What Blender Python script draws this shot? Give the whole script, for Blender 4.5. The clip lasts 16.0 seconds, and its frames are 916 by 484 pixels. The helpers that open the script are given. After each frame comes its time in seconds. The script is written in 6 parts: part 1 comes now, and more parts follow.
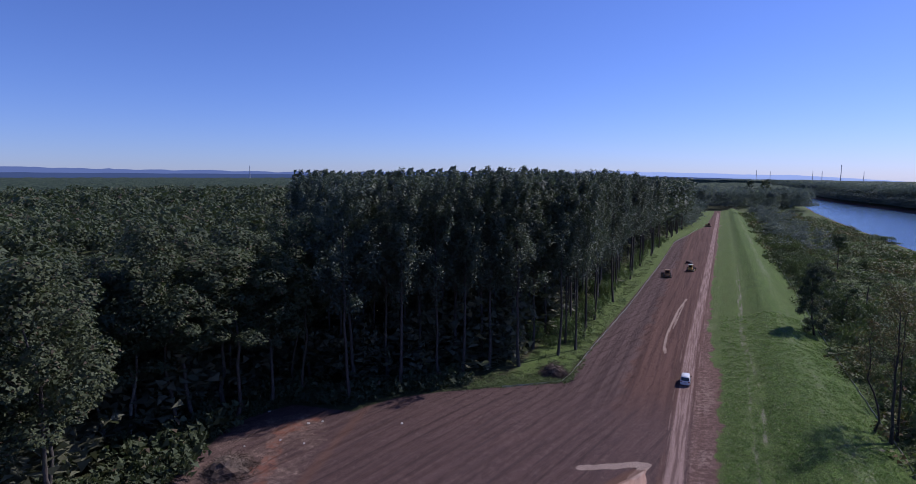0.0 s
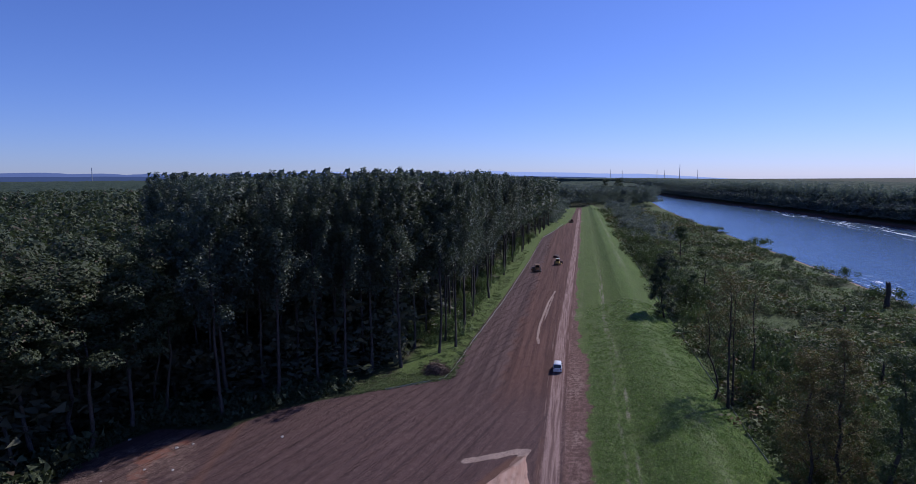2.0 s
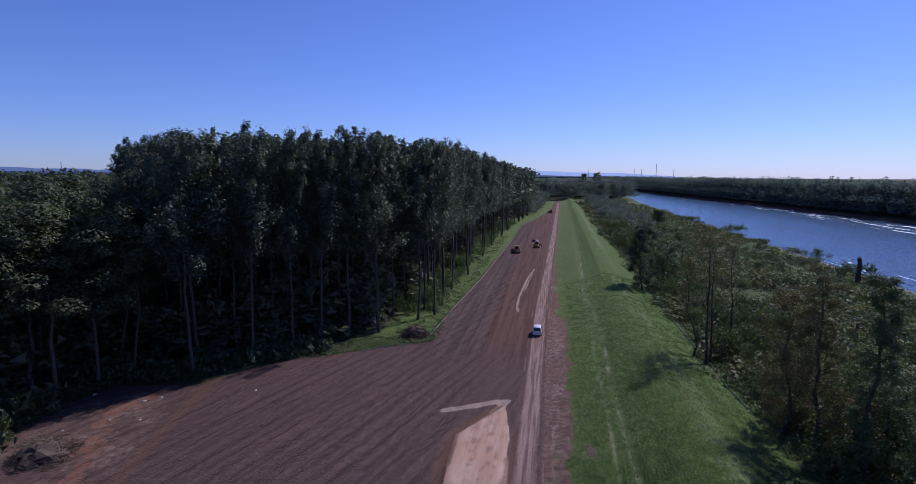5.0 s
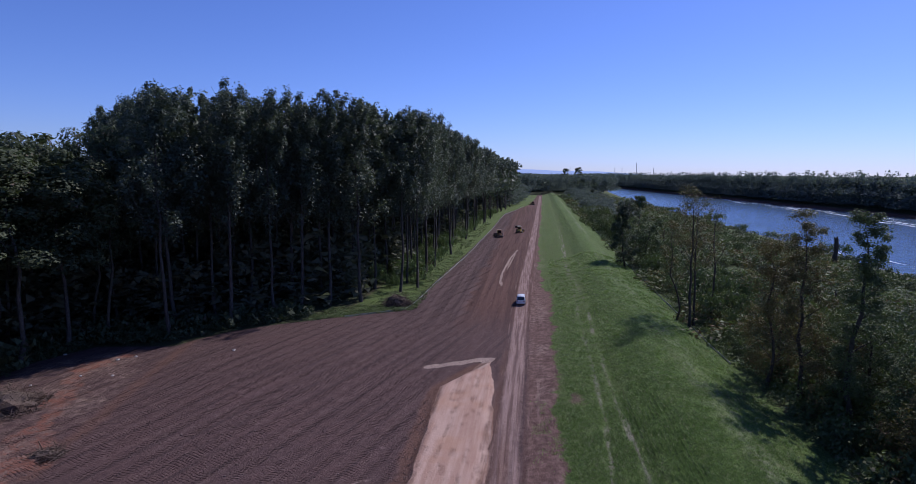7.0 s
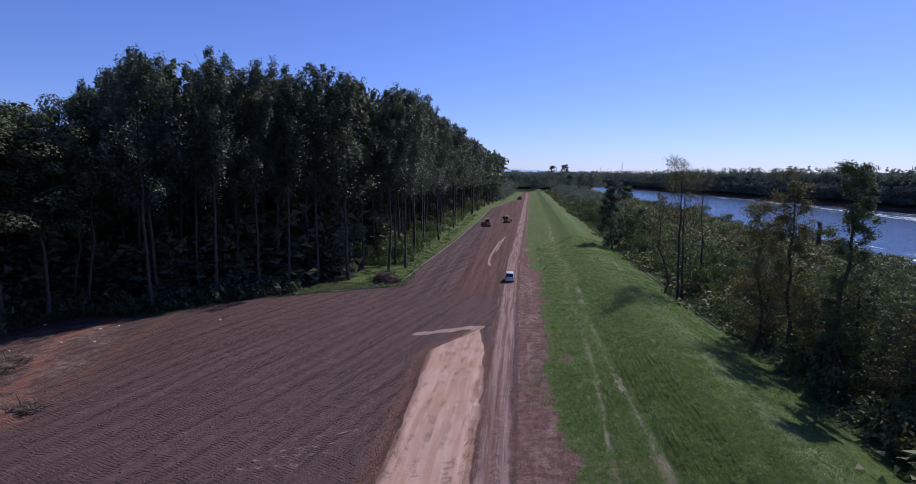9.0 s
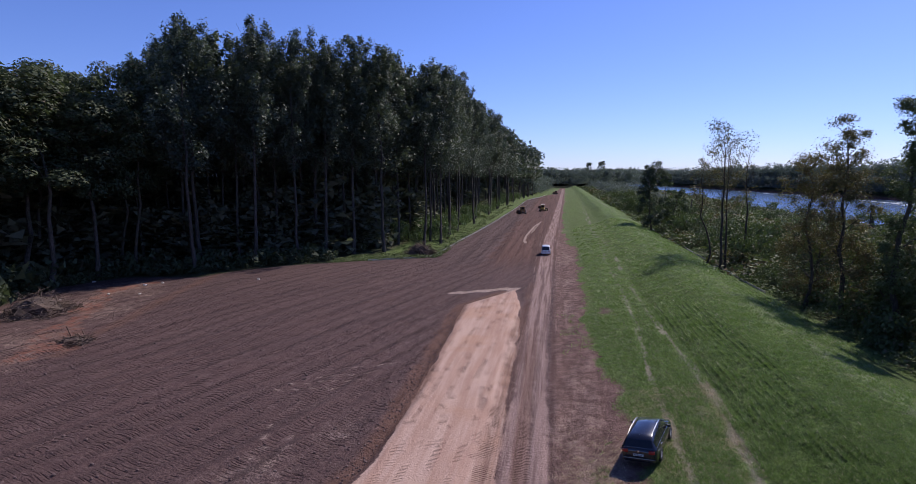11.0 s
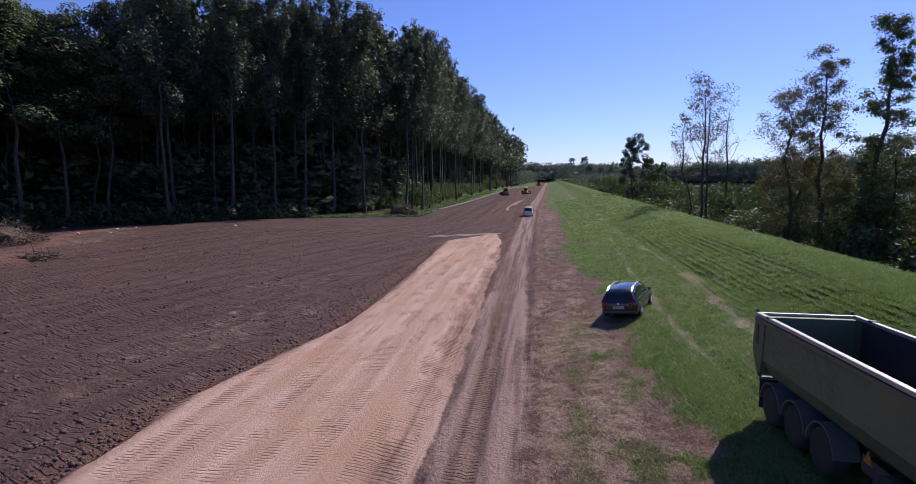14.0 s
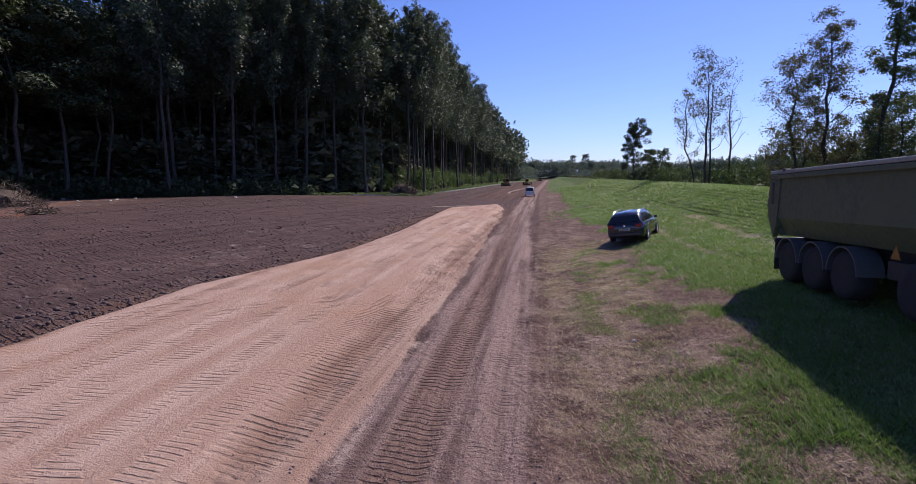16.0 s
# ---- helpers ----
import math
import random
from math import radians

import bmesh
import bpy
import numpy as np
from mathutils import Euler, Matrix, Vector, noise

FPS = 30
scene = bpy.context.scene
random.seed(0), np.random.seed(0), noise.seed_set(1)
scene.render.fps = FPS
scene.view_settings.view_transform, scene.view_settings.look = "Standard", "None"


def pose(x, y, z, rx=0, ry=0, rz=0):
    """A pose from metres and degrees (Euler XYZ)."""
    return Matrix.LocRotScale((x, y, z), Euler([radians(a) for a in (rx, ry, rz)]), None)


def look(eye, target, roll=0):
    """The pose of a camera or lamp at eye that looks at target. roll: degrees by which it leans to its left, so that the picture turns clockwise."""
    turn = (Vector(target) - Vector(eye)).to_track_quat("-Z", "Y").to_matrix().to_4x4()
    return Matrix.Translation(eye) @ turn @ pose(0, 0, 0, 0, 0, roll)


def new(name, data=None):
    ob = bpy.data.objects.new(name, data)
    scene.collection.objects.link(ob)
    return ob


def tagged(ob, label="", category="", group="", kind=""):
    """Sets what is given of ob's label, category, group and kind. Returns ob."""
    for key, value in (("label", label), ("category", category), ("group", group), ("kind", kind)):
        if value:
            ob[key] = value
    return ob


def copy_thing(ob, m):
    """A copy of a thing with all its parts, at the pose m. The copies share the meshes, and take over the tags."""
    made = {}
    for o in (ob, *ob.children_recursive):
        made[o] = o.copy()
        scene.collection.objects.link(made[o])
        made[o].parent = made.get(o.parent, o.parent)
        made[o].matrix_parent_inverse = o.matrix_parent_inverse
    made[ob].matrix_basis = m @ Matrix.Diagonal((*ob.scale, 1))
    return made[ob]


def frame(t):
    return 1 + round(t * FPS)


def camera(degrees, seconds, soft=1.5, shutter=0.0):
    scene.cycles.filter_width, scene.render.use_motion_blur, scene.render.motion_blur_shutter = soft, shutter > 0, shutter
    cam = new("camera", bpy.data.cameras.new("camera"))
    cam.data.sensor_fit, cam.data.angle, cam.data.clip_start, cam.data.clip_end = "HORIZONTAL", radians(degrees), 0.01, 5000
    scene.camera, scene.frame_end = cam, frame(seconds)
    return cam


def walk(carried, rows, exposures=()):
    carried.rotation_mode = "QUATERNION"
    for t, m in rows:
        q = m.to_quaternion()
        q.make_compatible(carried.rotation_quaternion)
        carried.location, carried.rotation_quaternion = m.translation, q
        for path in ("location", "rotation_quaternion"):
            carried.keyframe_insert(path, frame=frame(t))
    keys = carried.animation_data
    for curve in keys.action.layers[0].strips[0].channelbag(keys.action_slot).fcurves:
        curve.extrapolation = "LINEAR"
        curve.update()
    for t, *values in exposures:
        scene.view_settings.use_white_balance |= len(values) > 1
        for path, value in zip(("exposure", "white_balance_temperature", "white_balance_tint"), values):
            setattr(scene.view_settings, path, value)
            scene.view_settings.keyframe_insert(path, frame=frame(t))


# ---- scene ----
cam = camera(78.3, 16.0, soft=0.6)
PATH = [
    (0, (-0.521, 0.195, 39.301), (-1.340, 2.005, 39.069), 0.1),
    (0.5, (-0.701, -0.173, 39.585), (-1.339, 1.708, 39.353), -0.1),
    (1, (-0.712, -0.495, 39.731), (-1.250, 1.418, 39.500), -0.2),
    (1.5, (-0.938, -0.227, 39.683), (-1.381, 1.709, 39.451), -0.2),
    (2, (-0.849, -0.137, 39.471), (-1.252, 1.808, 39.240), -0.4),
    (2.5, (-0.946, -0.227, 38.928), (-1.334, 1.722, 38.698), -0.4),
    (3, (-0.962, -0.135, 37.911), (-1.340, 1.815, 37.679), -0.3),
    (5.5, (-1.141, 0.576, 30.346), (-1.443, 2.539, 30.110), 0.0),
    (6, (-1.307, 0.689, 28.748), (-1.582, 2.656, 28.511), 0.0),
    (6.5, (-1.324, 0.712, 27.320), (-1.596, 2.679, 27.082), 0.1),
    (7, (-1.410, 0.796, 25.919), (-1.676, 2.764, 25.678), 0.4),
    (7.5, (-1.457, 0.755, 24.475), (-1.672, 2.729, 24.236), 0.3),
    (8, (-1.566, 0.797, 23.359), (-1.779, 2.771, 23.119), 0.3),
    (8.5, (-1.736, 0.926, 22.242), (-1.954, 2.899, 22.004), 0.3),
    (9, (-1.678, 0.787, 21.216), (-1.898, 2.760, 20.977), 0.4),
    (11.5, (-1.762, 0.618, 14.020), (-2.140, 2.568, 13.787), 0.2),
    (12, (-1.653, 0.609, 12.632), (-2.050, 2.555, 12.400), 0.3),
    (12.5, (-1.522, 0.663, 11.320), (-1.872, 2.618, 11.085), 0.3),
    (13, (-1.386, 0.641, 10.096), (-1.683, 2.605, 9.862), 0.3),
    (13.5, (-1.317, 0.701, 8.957), (-1.603, 2.666, 8.722), 0.3),
    (14, (-1.324, 0.672, 7.853), (-1.610, 2.638, 7.619), 0.4),
    (14.5, (-1.345, 0.684, 6.812), (-1.632, 2.650, 6.578), 0.4),
    (15, (-1.380, 0.666, 5.765), (-1.667, 2.632, 5.531), 0.5),
    (15.5, (-1.418, 0.673, 4.794), (-1.705, 2.638, 4.561), 0.5),
    (16, (-1.418, 0.696, 3.955), (-1.707, 2.661, 3.721), 0.4),
]
walk(cam, [(t, look(eye, target, roll)) for t, eye, target, roll in PATH], [(0.0, -0.06, 6000.0, 18.0), (2.0, -0.16, 5900.0, 18.0), (7.0, -0.08, 5980.0, 18.0), (9.0, 0.04, 6200.0, 17.0), (12.5, 0.27, 6620.0, 16.0), (16.0, 0.29, 6720.0, 15.0)])

# ---- sky and sun ----
SUN_EL, SUN_AZ = 44.0, 35.0          # degrees: height, and turn to the right of the track
world = bpy.data.worlds.new("sky")
scene.world = world
world.use_nodes = True
wn = world.node_tree
wn.nodes.clear()
sky = wn.nodes.new("ShaderNodeTexSky")
sky.sky_type, sky.sun_disc = "NISHITA", False
sky.sun_elevation, sky.sun_rotation = radians(SUN_EL), radians(SUN_AZ)
sky.altitude, sky.air_density, sky.dust_density, sky.ozone_density = 700, 1.0, 0.35, 4.5
wb = wn.nodes.new("ShaderNodeBackground")
wb.inputs["Strength"].default_value = 0.098
wo = wn.nodes.new("ShaderNodeOutputWorld")
tone = wn.nodes.new("ShaderNodeMix")
tone.data_type, tone.blend_type = "RGBA", "MULTIPLY"
tone.inputs[0].default_value, tone.inputs[7].default_value = 1.0, (0.72, 0.80, 1.25, 1)
wn.links.new(sky.outputs[0], tone.inputs[6])
wn.links.new(tone.outputs[2], wb.inputs[0])
wn.links.new(wb.outputs[0], wo.inputs[0])

sun = new("sun", bpy.data.lights.new("sun", "SUN"))
sun.data.energy, sun.data.angle, sun.data.color = 4.1, radians(0.53), (1.0, 0.95, 0.88)
sa, se = radians(SUN_AZ), radians(SUN_EL)
sun.matrix_world = look((math.sin(sa) * math.cos(se) * 90, math.cos(sa) * math.cos(se) * 90, math.sin(se) * 90), (0, 0, 0))


# ---- materials ----
class Mat:
    """A node material, with short calls to add nodes."""

    def __init__(self, name):
        self.m = bpy.data.materials.new(name)
        self.m.use_nodes = True
        self.t = self.m.node_tree
        self.b = self.t.nodes["Principled BSDF"]
        self.o = self.t.nodes["Material Output"]

    def put(self, node, key, value):
        if value is None:
            return
        if isinstance(value, bpy.types.NodeSocket):
            self.t.links.new(value, node.inputs[key])
        elif isinstance(value, tuple) and len(value) == 3 and node.inputs[key].type == "RGBA":
            node.inputs[key].default_value = (*value, 1)
        else:
            node.inputs[key].default_value = value

    def pos(self):
        return self.t.nodes.new("ShaderNodeNewGeometry").outputs["Position"]

    def local(self):
        return self.t.nodes.new("ShaderNodeTexCoord").outputs["Object"]

    def scaled(self, vec, sx, sy, sz, turn=0.0):
        if turn:
            n = self.t.nodes.new("ShaderNodeMapping")
            self.put(n, "Vector", vec)
            n.inputs["Rotation"].default_value = (0, 0, radians(turn))
            vec = n.outputs[0]
        n = self.t.nodes.new("ShaderNodeMapping")
        self.put(n, "Vector", vec)
        n.inputs["Scale"].default_value = (sx, sy, sz)
        return n.outputs[0]

    def noise(self, vec, scale, detail=4, rough=0.55, warp=0.0):
        n = self.t.nodes.new("ShaderNodeTexNoise")
        self.put(n, "Vector", vec)
        n.inputs["Scale"].default_value, n.inputs["Detail"].default_value = scale, detail
        n.inputs["Roughness"].default_value, n.inputs["Distortion"].default_value = rough, warp
        return n.outputs["Fac"]

    def math(self, op, a, b=None, c=None):
        n = self.t.nodes.new("ShaderNodeMath")
        n.operation = op
        for k, v in enumerate((a, b, c)):
            self.put(n, k, v)
        return n.outputs[0]

    def step(self, v, lo, hi, to=(0.0, 1.0)):
        n = self.t.nodes.new("ShaderNodeMapRange")
        n.interpolation_type = "SMOOTHSTEP"
        self.put(n, "Value", v)
        for k, val in zip(("From Min", "From Max", "To Min", "To Max"), (lo, hi, *to)):
            n.inputs[k].default_value = val
        return n.outputs[0]

    def mix(self, f, a, b):
        n = self.t.nodes.new("ShaderNodeMix")
        n.data_type = "RGBA"
        for k, v in ((0, f), (6, a), (7, b)):
            self.put(n, k, v if not (isinstance(v, tuple)) else (*v, 1))
        return n.outputs[2]

    def split(self, vec):
        n = self.t.nodes.new("ShaderNodeSeparateXYZ")
        self.put(n, 0, vec)
        return n.outputs

    def attr(self, name):
        n = self.t.nodes.new("ShaderNodeAttribute")
        n.attribute_name = name
        s = self.t.nodes.new("ShaderNodeSeparateColor")
        self.t.links.new(n.outputs["Color"], s.inputs[0])
        return s.outputs[0], s.outputs[1], s.outputs[2], n.outputs["Alpha"]

    def island(self):
        return self.t.nodes.new("ShaderNodeNewGeometry").outputs["Random Per Island"]

    def obrand(self):
        return self.t.nodes.new("ShaderNodeObjectInfo").outputs["Random"]

    def bump(self, h, strength, dist):
        n = self.t.nodes.new("ShaderNodeBump")
        self.put(n, "Height", h)
        n.inputs["Strength"].default_value, n.inputs["Distance"].default_value = strength, dist
        self.t.links.new(n.outputs[0], self.b.inputs["Normal"])

    def done(self, colour, rough=0.9, metal=0.0, spec=0.3):
        self.put(self.b, "Base Color", colour)
        self.put(self.b, "Roughness", rough)
        self.put(self.b, "Metallic", metal)
        self.put(self.b, "Specular IOR Level", spec)
        return self.m


def paint(name, colour, rough=0.4, metal=0.0, grime=0.15, scale=3.0, coat=0.0):
    k = Mat(name)
    p = k.local()
    n = k.math("MULTIPLY", k.noise(p, scale, 6), k.noise(p, scale * 7, 4))
    d = tuple(c * 0.55 + 0.03 for c in colour)
    k.b.inputs["Coat Weight"].default_value = coat
    return k.done(k.mix(k.step(n, 0.2, 0.42, (0.0, grime)), colour, d), k.step(n, 0.1, 0.5, (rough * 0.85, min(1, rough * 1.3))), metal, 0.5)


def foliage(name, dark, light, dry=None, dry_share=0.0, shine=0.45, through_light=0.34):
    """Leaves: colour varies from leaf to leaf and from tree to tree, with light through the blade."""
    k = Mat(name)
    r, o = k.island(), k.obrand()
    c = k.mix(k.math("POWER", r, 1.6), dark, light)
    patch = k.noise(k.pos(), 0.11, 3)
    c = k.mix(k.step(patch, 0.35, 0.7, (0.0, 0.45)), c, tuple(v * 0.6 for v in dark))
    c = k.mix(k.math("MULTIPLY", o, 0.35), c, (light[0] * 1.25, light[1], light[2] * 0.7))
    if dry:
        c = k.mix(k.step(k.math("FRACT", k.math("MULTIPLY", r, 37.0)), 1 - dry_share - 0.02, 1 - dry_share + 0.02), c, dry)
    k.done(c, shine, 0, 0.22)
    tr = k.t.nodes.new("ShaderNodeBsdfTranslucent")
    k.put(tr, "Color", k.mix(0.5, c, (light[0] * 1.2, light[1] * 1.4, light[2] * 0.7)))
    mx = k.t.nodes.new("ShaderNodeMixShader")
    mx.inputs[0].default_value = through_light
    k.t.links.new(k.b.outputs[0], mx.inputs[1])
    k.t.links.new(tr.outputs[0], mx.inputs[2])
    k.t.links.new(mx.outputs[0], k.o.inputs[0])
    return k.m


def bark(name, colour, moss=(0.05, 0.06, 0.03)):
    k = Mat(name)
    p = k.local()
    rib = k.noise(k.scaled(p, 6, 6, 0.9), 1.6, 6, 0.65)
    c = k.mix(k.step(rib, 0.38, 0.62), tuple(v * 0.45 for v in colour), colour)
    c = k.mix(k.step(k.noise(p, 0.35, 3), 0.5, 0.7, (0.0, 0.6)), c, moss)
    k.bump(rib, 0.6, 0.04)
    return k.done(c, 0.9, 0, 0.2)


def ground_material():
    """Bare earth, clay, gravel, straw, turf and leaf litter, blended by the masks of the terrain."""
    k = Mat("ground_cover")
    p = k.pos()
    lx_ = k.t.nodes.new("ShaderNodeAttribute")
    lx_.attribute_name = "lane_x"
    lx = lx_.outputs["Fac"]
    grass, clay, gravel, red = k.attr("cover_a")
    litter, straw, rut, pale = k.attr("cover_b")
    fine, mid, big = k.noise(p, 9.0, 6, 0.65), k.noise(p, 1.3, 6, 0.6), k.noise(p, 0.16, 5, 0.6)
    grit = k.noise(p, 38.0, 3, 0.6)

    def edge(m, soft=0.18, amount=0.7):
        j = k.math("ADD", k.math("MULTIPLY", k.math("SUBTRACT", mid, 0.5), amount), k.math("MULTIPLY", k.math("SUBTRACT", fine, 0.5), amount))
        # mask pushed about by noise where it is neither full nor empty
        w = k.math("MULTIPLY", k.math("MULTIPLY", m, k.math("SUBTRACT", 1.0, m)), 4.0)
        return k.step(k.math("MULTIPLY_ADD", j, w, m), 0.5 - soft, 0.5 + soft)

    soil = k.mix(k.step(fine, 0.35, 0.68), (0.054, 0.032, 0.031), (0.134, 0.084, 0.077))
    soil = k.mix(k.step(big, 0.40, 0.62, (0.0, 0.5)), soil, (0.100, 0.059, 0.054))
    soil = k.mix(k.step(mid, 0.52, 0.72, (0.0, 0.45)), soil, (0.165, 0.112, 0.104))
    furr = k.noise(k.scaled(p, 1.0, 0.045, 1.0, 15), 1.5, 6, 0.7)
    soil = k.mix(k.step(furr, 0.50, 0.60, (0.0, 0.55)), soil, k.mix(fine, (0.052, 0.032, 0.031), (0.100, 0.063, 0.058)))
    soil = k.mix(k.math("MULTIPLY", k.step(furr, 0.46, 0.36), k.step(mid, 0.36, 0.6, (0.05, 0.35))), soil, k.mix(fine, (0.12, 0.078, 0.070), (0.20, 0.138, 0.125)))
    ax, _, _ = k.split(k.scaled(p, 1, 1, 1, 15))
    sway = k.math("MULTIPLY", k.noise(k.scaled(p, 0.15, 0.02, 1.0, 15), 1.0, 3), 9.0)
    line = k.step(k.math("SINE", k.math("MULTIPLY_ADD", ax, 6.2832 / 2.1, sway)), 0.55, 0.95)
    line = k.math("MULTIPLY", line, k.step(k.noise(k.scaled(p, 1.0, 0.08, 1.0, 15), 0.8, 4), 0.42, 0.58))
    near_works = k.step(k.split(p)[1], 112.0, 84.0)
    line = k.math("MULTIPLY", line, near_works)
    along = k.noise(k.scaled(p, 1.0, 0.02, 1.0), 0.7, 6, 0.65)
    upper = k.mix(k.step(along, 0.38, 0.62), k.mix(fine, (0.052, 0.027, 0.022), (0.106, 0.056, 0.045)), k.mix(fine, (0.098, 0.049, 0.038), (0.158, 0.088, 0.071)))
    upper = k.mix(k.step(k.noise(p, 0.55, 6, 0.75), 0.52, 0.66, (0.0, 0.6)), upper, k.mix(fine, (0.040, 0.022, 0.019), (0.080, 0.043, 0.036)))
    west = k.step(k.math("ADD", k.split(p)[0], k.math("MULTIPLY", k.math("SUBTRACT", big, 0.5), 9.0)), -13.5, -15.5)
    upper = k.mix(k.math("MULTIPLY", west, 0.7), upper, k.mix(k.step(along, 0.36, 0.62), k.mix(fine, (0.040, 0.026, 0.026), (0.080, 0.053, 0.052)), k.mix(fine, (0.085, 0.058, 0.057), (0.13, 0.092, 0.088))))
    soil = k.mix(k.math("SUBTRACT", 1.0, near_works), soil, upper)
    soil = k.mix(k.math("MULTIPLY", line, 0.6), soil, k.mix(fine, (0.036, 0.023, 0.022), (0.075, 0.048, 0.045)))
    verge = k.math("MULTIPLY", k.step(lx, -2.2, -1.2), k.step(lx, 30.0, 20.0))
    soil = k.mix(k.math("MULTIPLY", verge, 0.75), soil, k.mix(k.step(k.math("ADD", k.math("MULTIPLY", mid, 0.5), k.math("MULTIPLY", fine, 0.5)), 0.40, 0.60), (0.094, 0.052, 0.042), (0.225, 0.138, 0.112)))
    col = k.mix(edge(red), soil, k.mix(k.step(mid, 0.42, 0.66), (0.185, 0.078, 0.055), (0.140, 0.084, 0.068)))
    stripe = k.noise(k.scaled(p, 1.0, 0.06, 1.0), 1.5, 5, 0.6)
    cl = k.mix(k.step(stripe, 0.36, 0.64), (0.388, 0.240, 0.182), (0.472, 0.322, 0.256))
    cl = k.mix(k.step(big, 0.5, 0.66, (0.0, 0.5)), cl, (0.40, 0.225, 0.145))
    cl = k.mix(k.step(fine, 0.52, 0.8, (0.0, 0.45)), cl, (0.30, 0.175, 0.135))
    cl = k.mix(k.step(grit, 0.66, 0.74, (0.0, 0.5)), cl, (0.58, 0.48, 0.42))
    col = k.mix(edge(clay), col, cl)
    px, py, _ = k.split(p)
    works = k.step(k.math("ADD", px, k.math("MULTIPLY", k.math("SUBTRACT", mid, 0.5), 1.2)), -12.6, -13.6)
    lane = k.math("MULTIPLY", k.step(lx, -6.0, -5.0), k.step(lx, 0.6, -1.0))
    streak = k.noise(k.scaled(p, 1.0, 0.03, 1.0), 2.4, 6, 0.62)
    col = k.mix(k.math("MULTIPLY", lane, k.step(streak, 0.50, 0.66, (0.0, 0.55))), col, k.mix(fine, (0.070, 0.038, 0.031), (0.15, 0.084, 0.068)))
    col = k.mix(k.math("MULTIPLY", lane, k.step(streak, 0.45, 0.36, (0.0, 0.6))), col, k.mix(fine, (0.18, 0.112, 0.093), (0.30, 0.21, 0.178)))
    gr = k.mix(k.step(grit, 0.35, 0.65), (0.20, 0.124, 0.106), (0.385, 0.270, 0.236))
    gr = k.mix(k.step(streak, 0.44, 0.64, (0.0, 0.7)), gr, (0.17, 0.108, 0.094))
    col = k.mix(k.math("MULTIPLY", edge(gravel, 0.3), k.step(streak, 0.66, 0.40, (0.40, 0.95))), col, gr)
    fibre = k.noise(k.scaled(p, 1.0, 1.0, 1.0, 20), 13.0, 5, 0.75, 1.4)
    st = k.mix(k.step(fibre, 0.42, 0.62), (0.125, 0.077, 0.063), (0.40, 0.292, 0.234))
    st = k.mix(k.step(k.noise(p, 2.2, 6, 0.75), 0.47, 0.60, (0.0, 0.65)), st, (0.112, 0.066, 0.054))
    dry = k.mix(k.step(fibre, 0.38, 0.62), (0.108, 0.118, 0.062), (0.300, 0.295, 0.205))
    st = k.mix(k.math("MULTIPLY", k.step(lx, 2.6, 4.6), k.step(grass, 0.0, 0.35)), st, dry)
    col = k.mix(edge(straw, 0.3, 1.0), col, st)
    blade = k.noise(k.scaled(p, 1, 1, 1), 11.0, 6, 0.7, 0.8)
    gs = k.mix(k.step(blade, 0.36, 0.66), (0.052, 0.092, 0.020), (0.150, 0.235, 0.050))
    swath = k.noise(k.scaled(p, 1.0, 0.02, 1.0), 0.8, 5, 0.65)
    gs = k.mix(k.step(swath, 0.42, 0.62, (0.0, 0.55)), gs, (0.085, 0.115, 0.030))
    gs = k.mix(k.step(big, 0.42, 0.62, (0.0, 0.45)), gs, (0.062, 0.098, 0.026))
    gs = k.mix(k.step(mid, 0.50, 0.72, (0.0, 0.3)), gs, (0.15, 0.16, 0.06))
    lump = k.noise(p, 2.6, 5, 0.7)
    # hollows of the turf are darkened: clump shade put into the colour
    gs = k.mix(k.step(lump, 0.44, 0.60, (0.0, 0.8)), gs, (0.036, 0.060, 0.016))
    gs = k.mix(k.step(k.noise(p, 0.9, 5, 0.7), 0.50, 0.62, (0.0, 0.5)), gs, (0.050, 0.082, 0.022))
    gs = k.mix(k.step(k.noise(k.scaled(p, 1.0, 0.5, 1.0), 5.5, 4, 0.7), 0.52, 0.64, (0.0, 0.55)), gs, (0.185, 0.235, 0.080))
    gs = k.mix(k.step(lx, 10.5, 8.8, (0.0, 0.30)), gs, (0.115, 0.138, 0.052))
    gs = k.mix(k.step(k.noise(p, 0.33, 5, 0.65), 0.54, 0.68, (0.0, 0.35)), gs, (0.135, 0.140, 0.056))
    gs = k.mix(k.step(k.noise(p, 1.7, 6, 0.8, 0.6), 0.54, 0.66, (0.0, 0.6)), gs, (0.175, 0.270, 0.062))
    col = k.mix(edge(grass, 0.25, 0.9), col, gs)
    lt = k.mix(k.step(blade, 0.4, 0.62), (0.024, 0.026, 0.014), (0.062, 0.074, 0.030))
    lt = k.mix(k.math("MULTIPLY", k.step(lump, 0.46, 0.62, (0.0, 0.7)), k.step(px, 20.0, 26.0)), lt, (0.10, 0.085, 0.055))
    mead = k.mix(k.step(blade, 0.38, 0.64), (0.050, 0.066, 0.028), (0.140, 0.180, 0.075))
    mead = k.mix(k.step(lump, 0.48, 0.62, (0.0, 0.7)), mead, (0.040, 0.050, 0.026))
    mead = k.mix(k.step(k.noise(p, 0.12, 5, 0.65), 0.5, 0.66, (0.0, 0.5)), mead, (0.135, 0.115, 0.075))
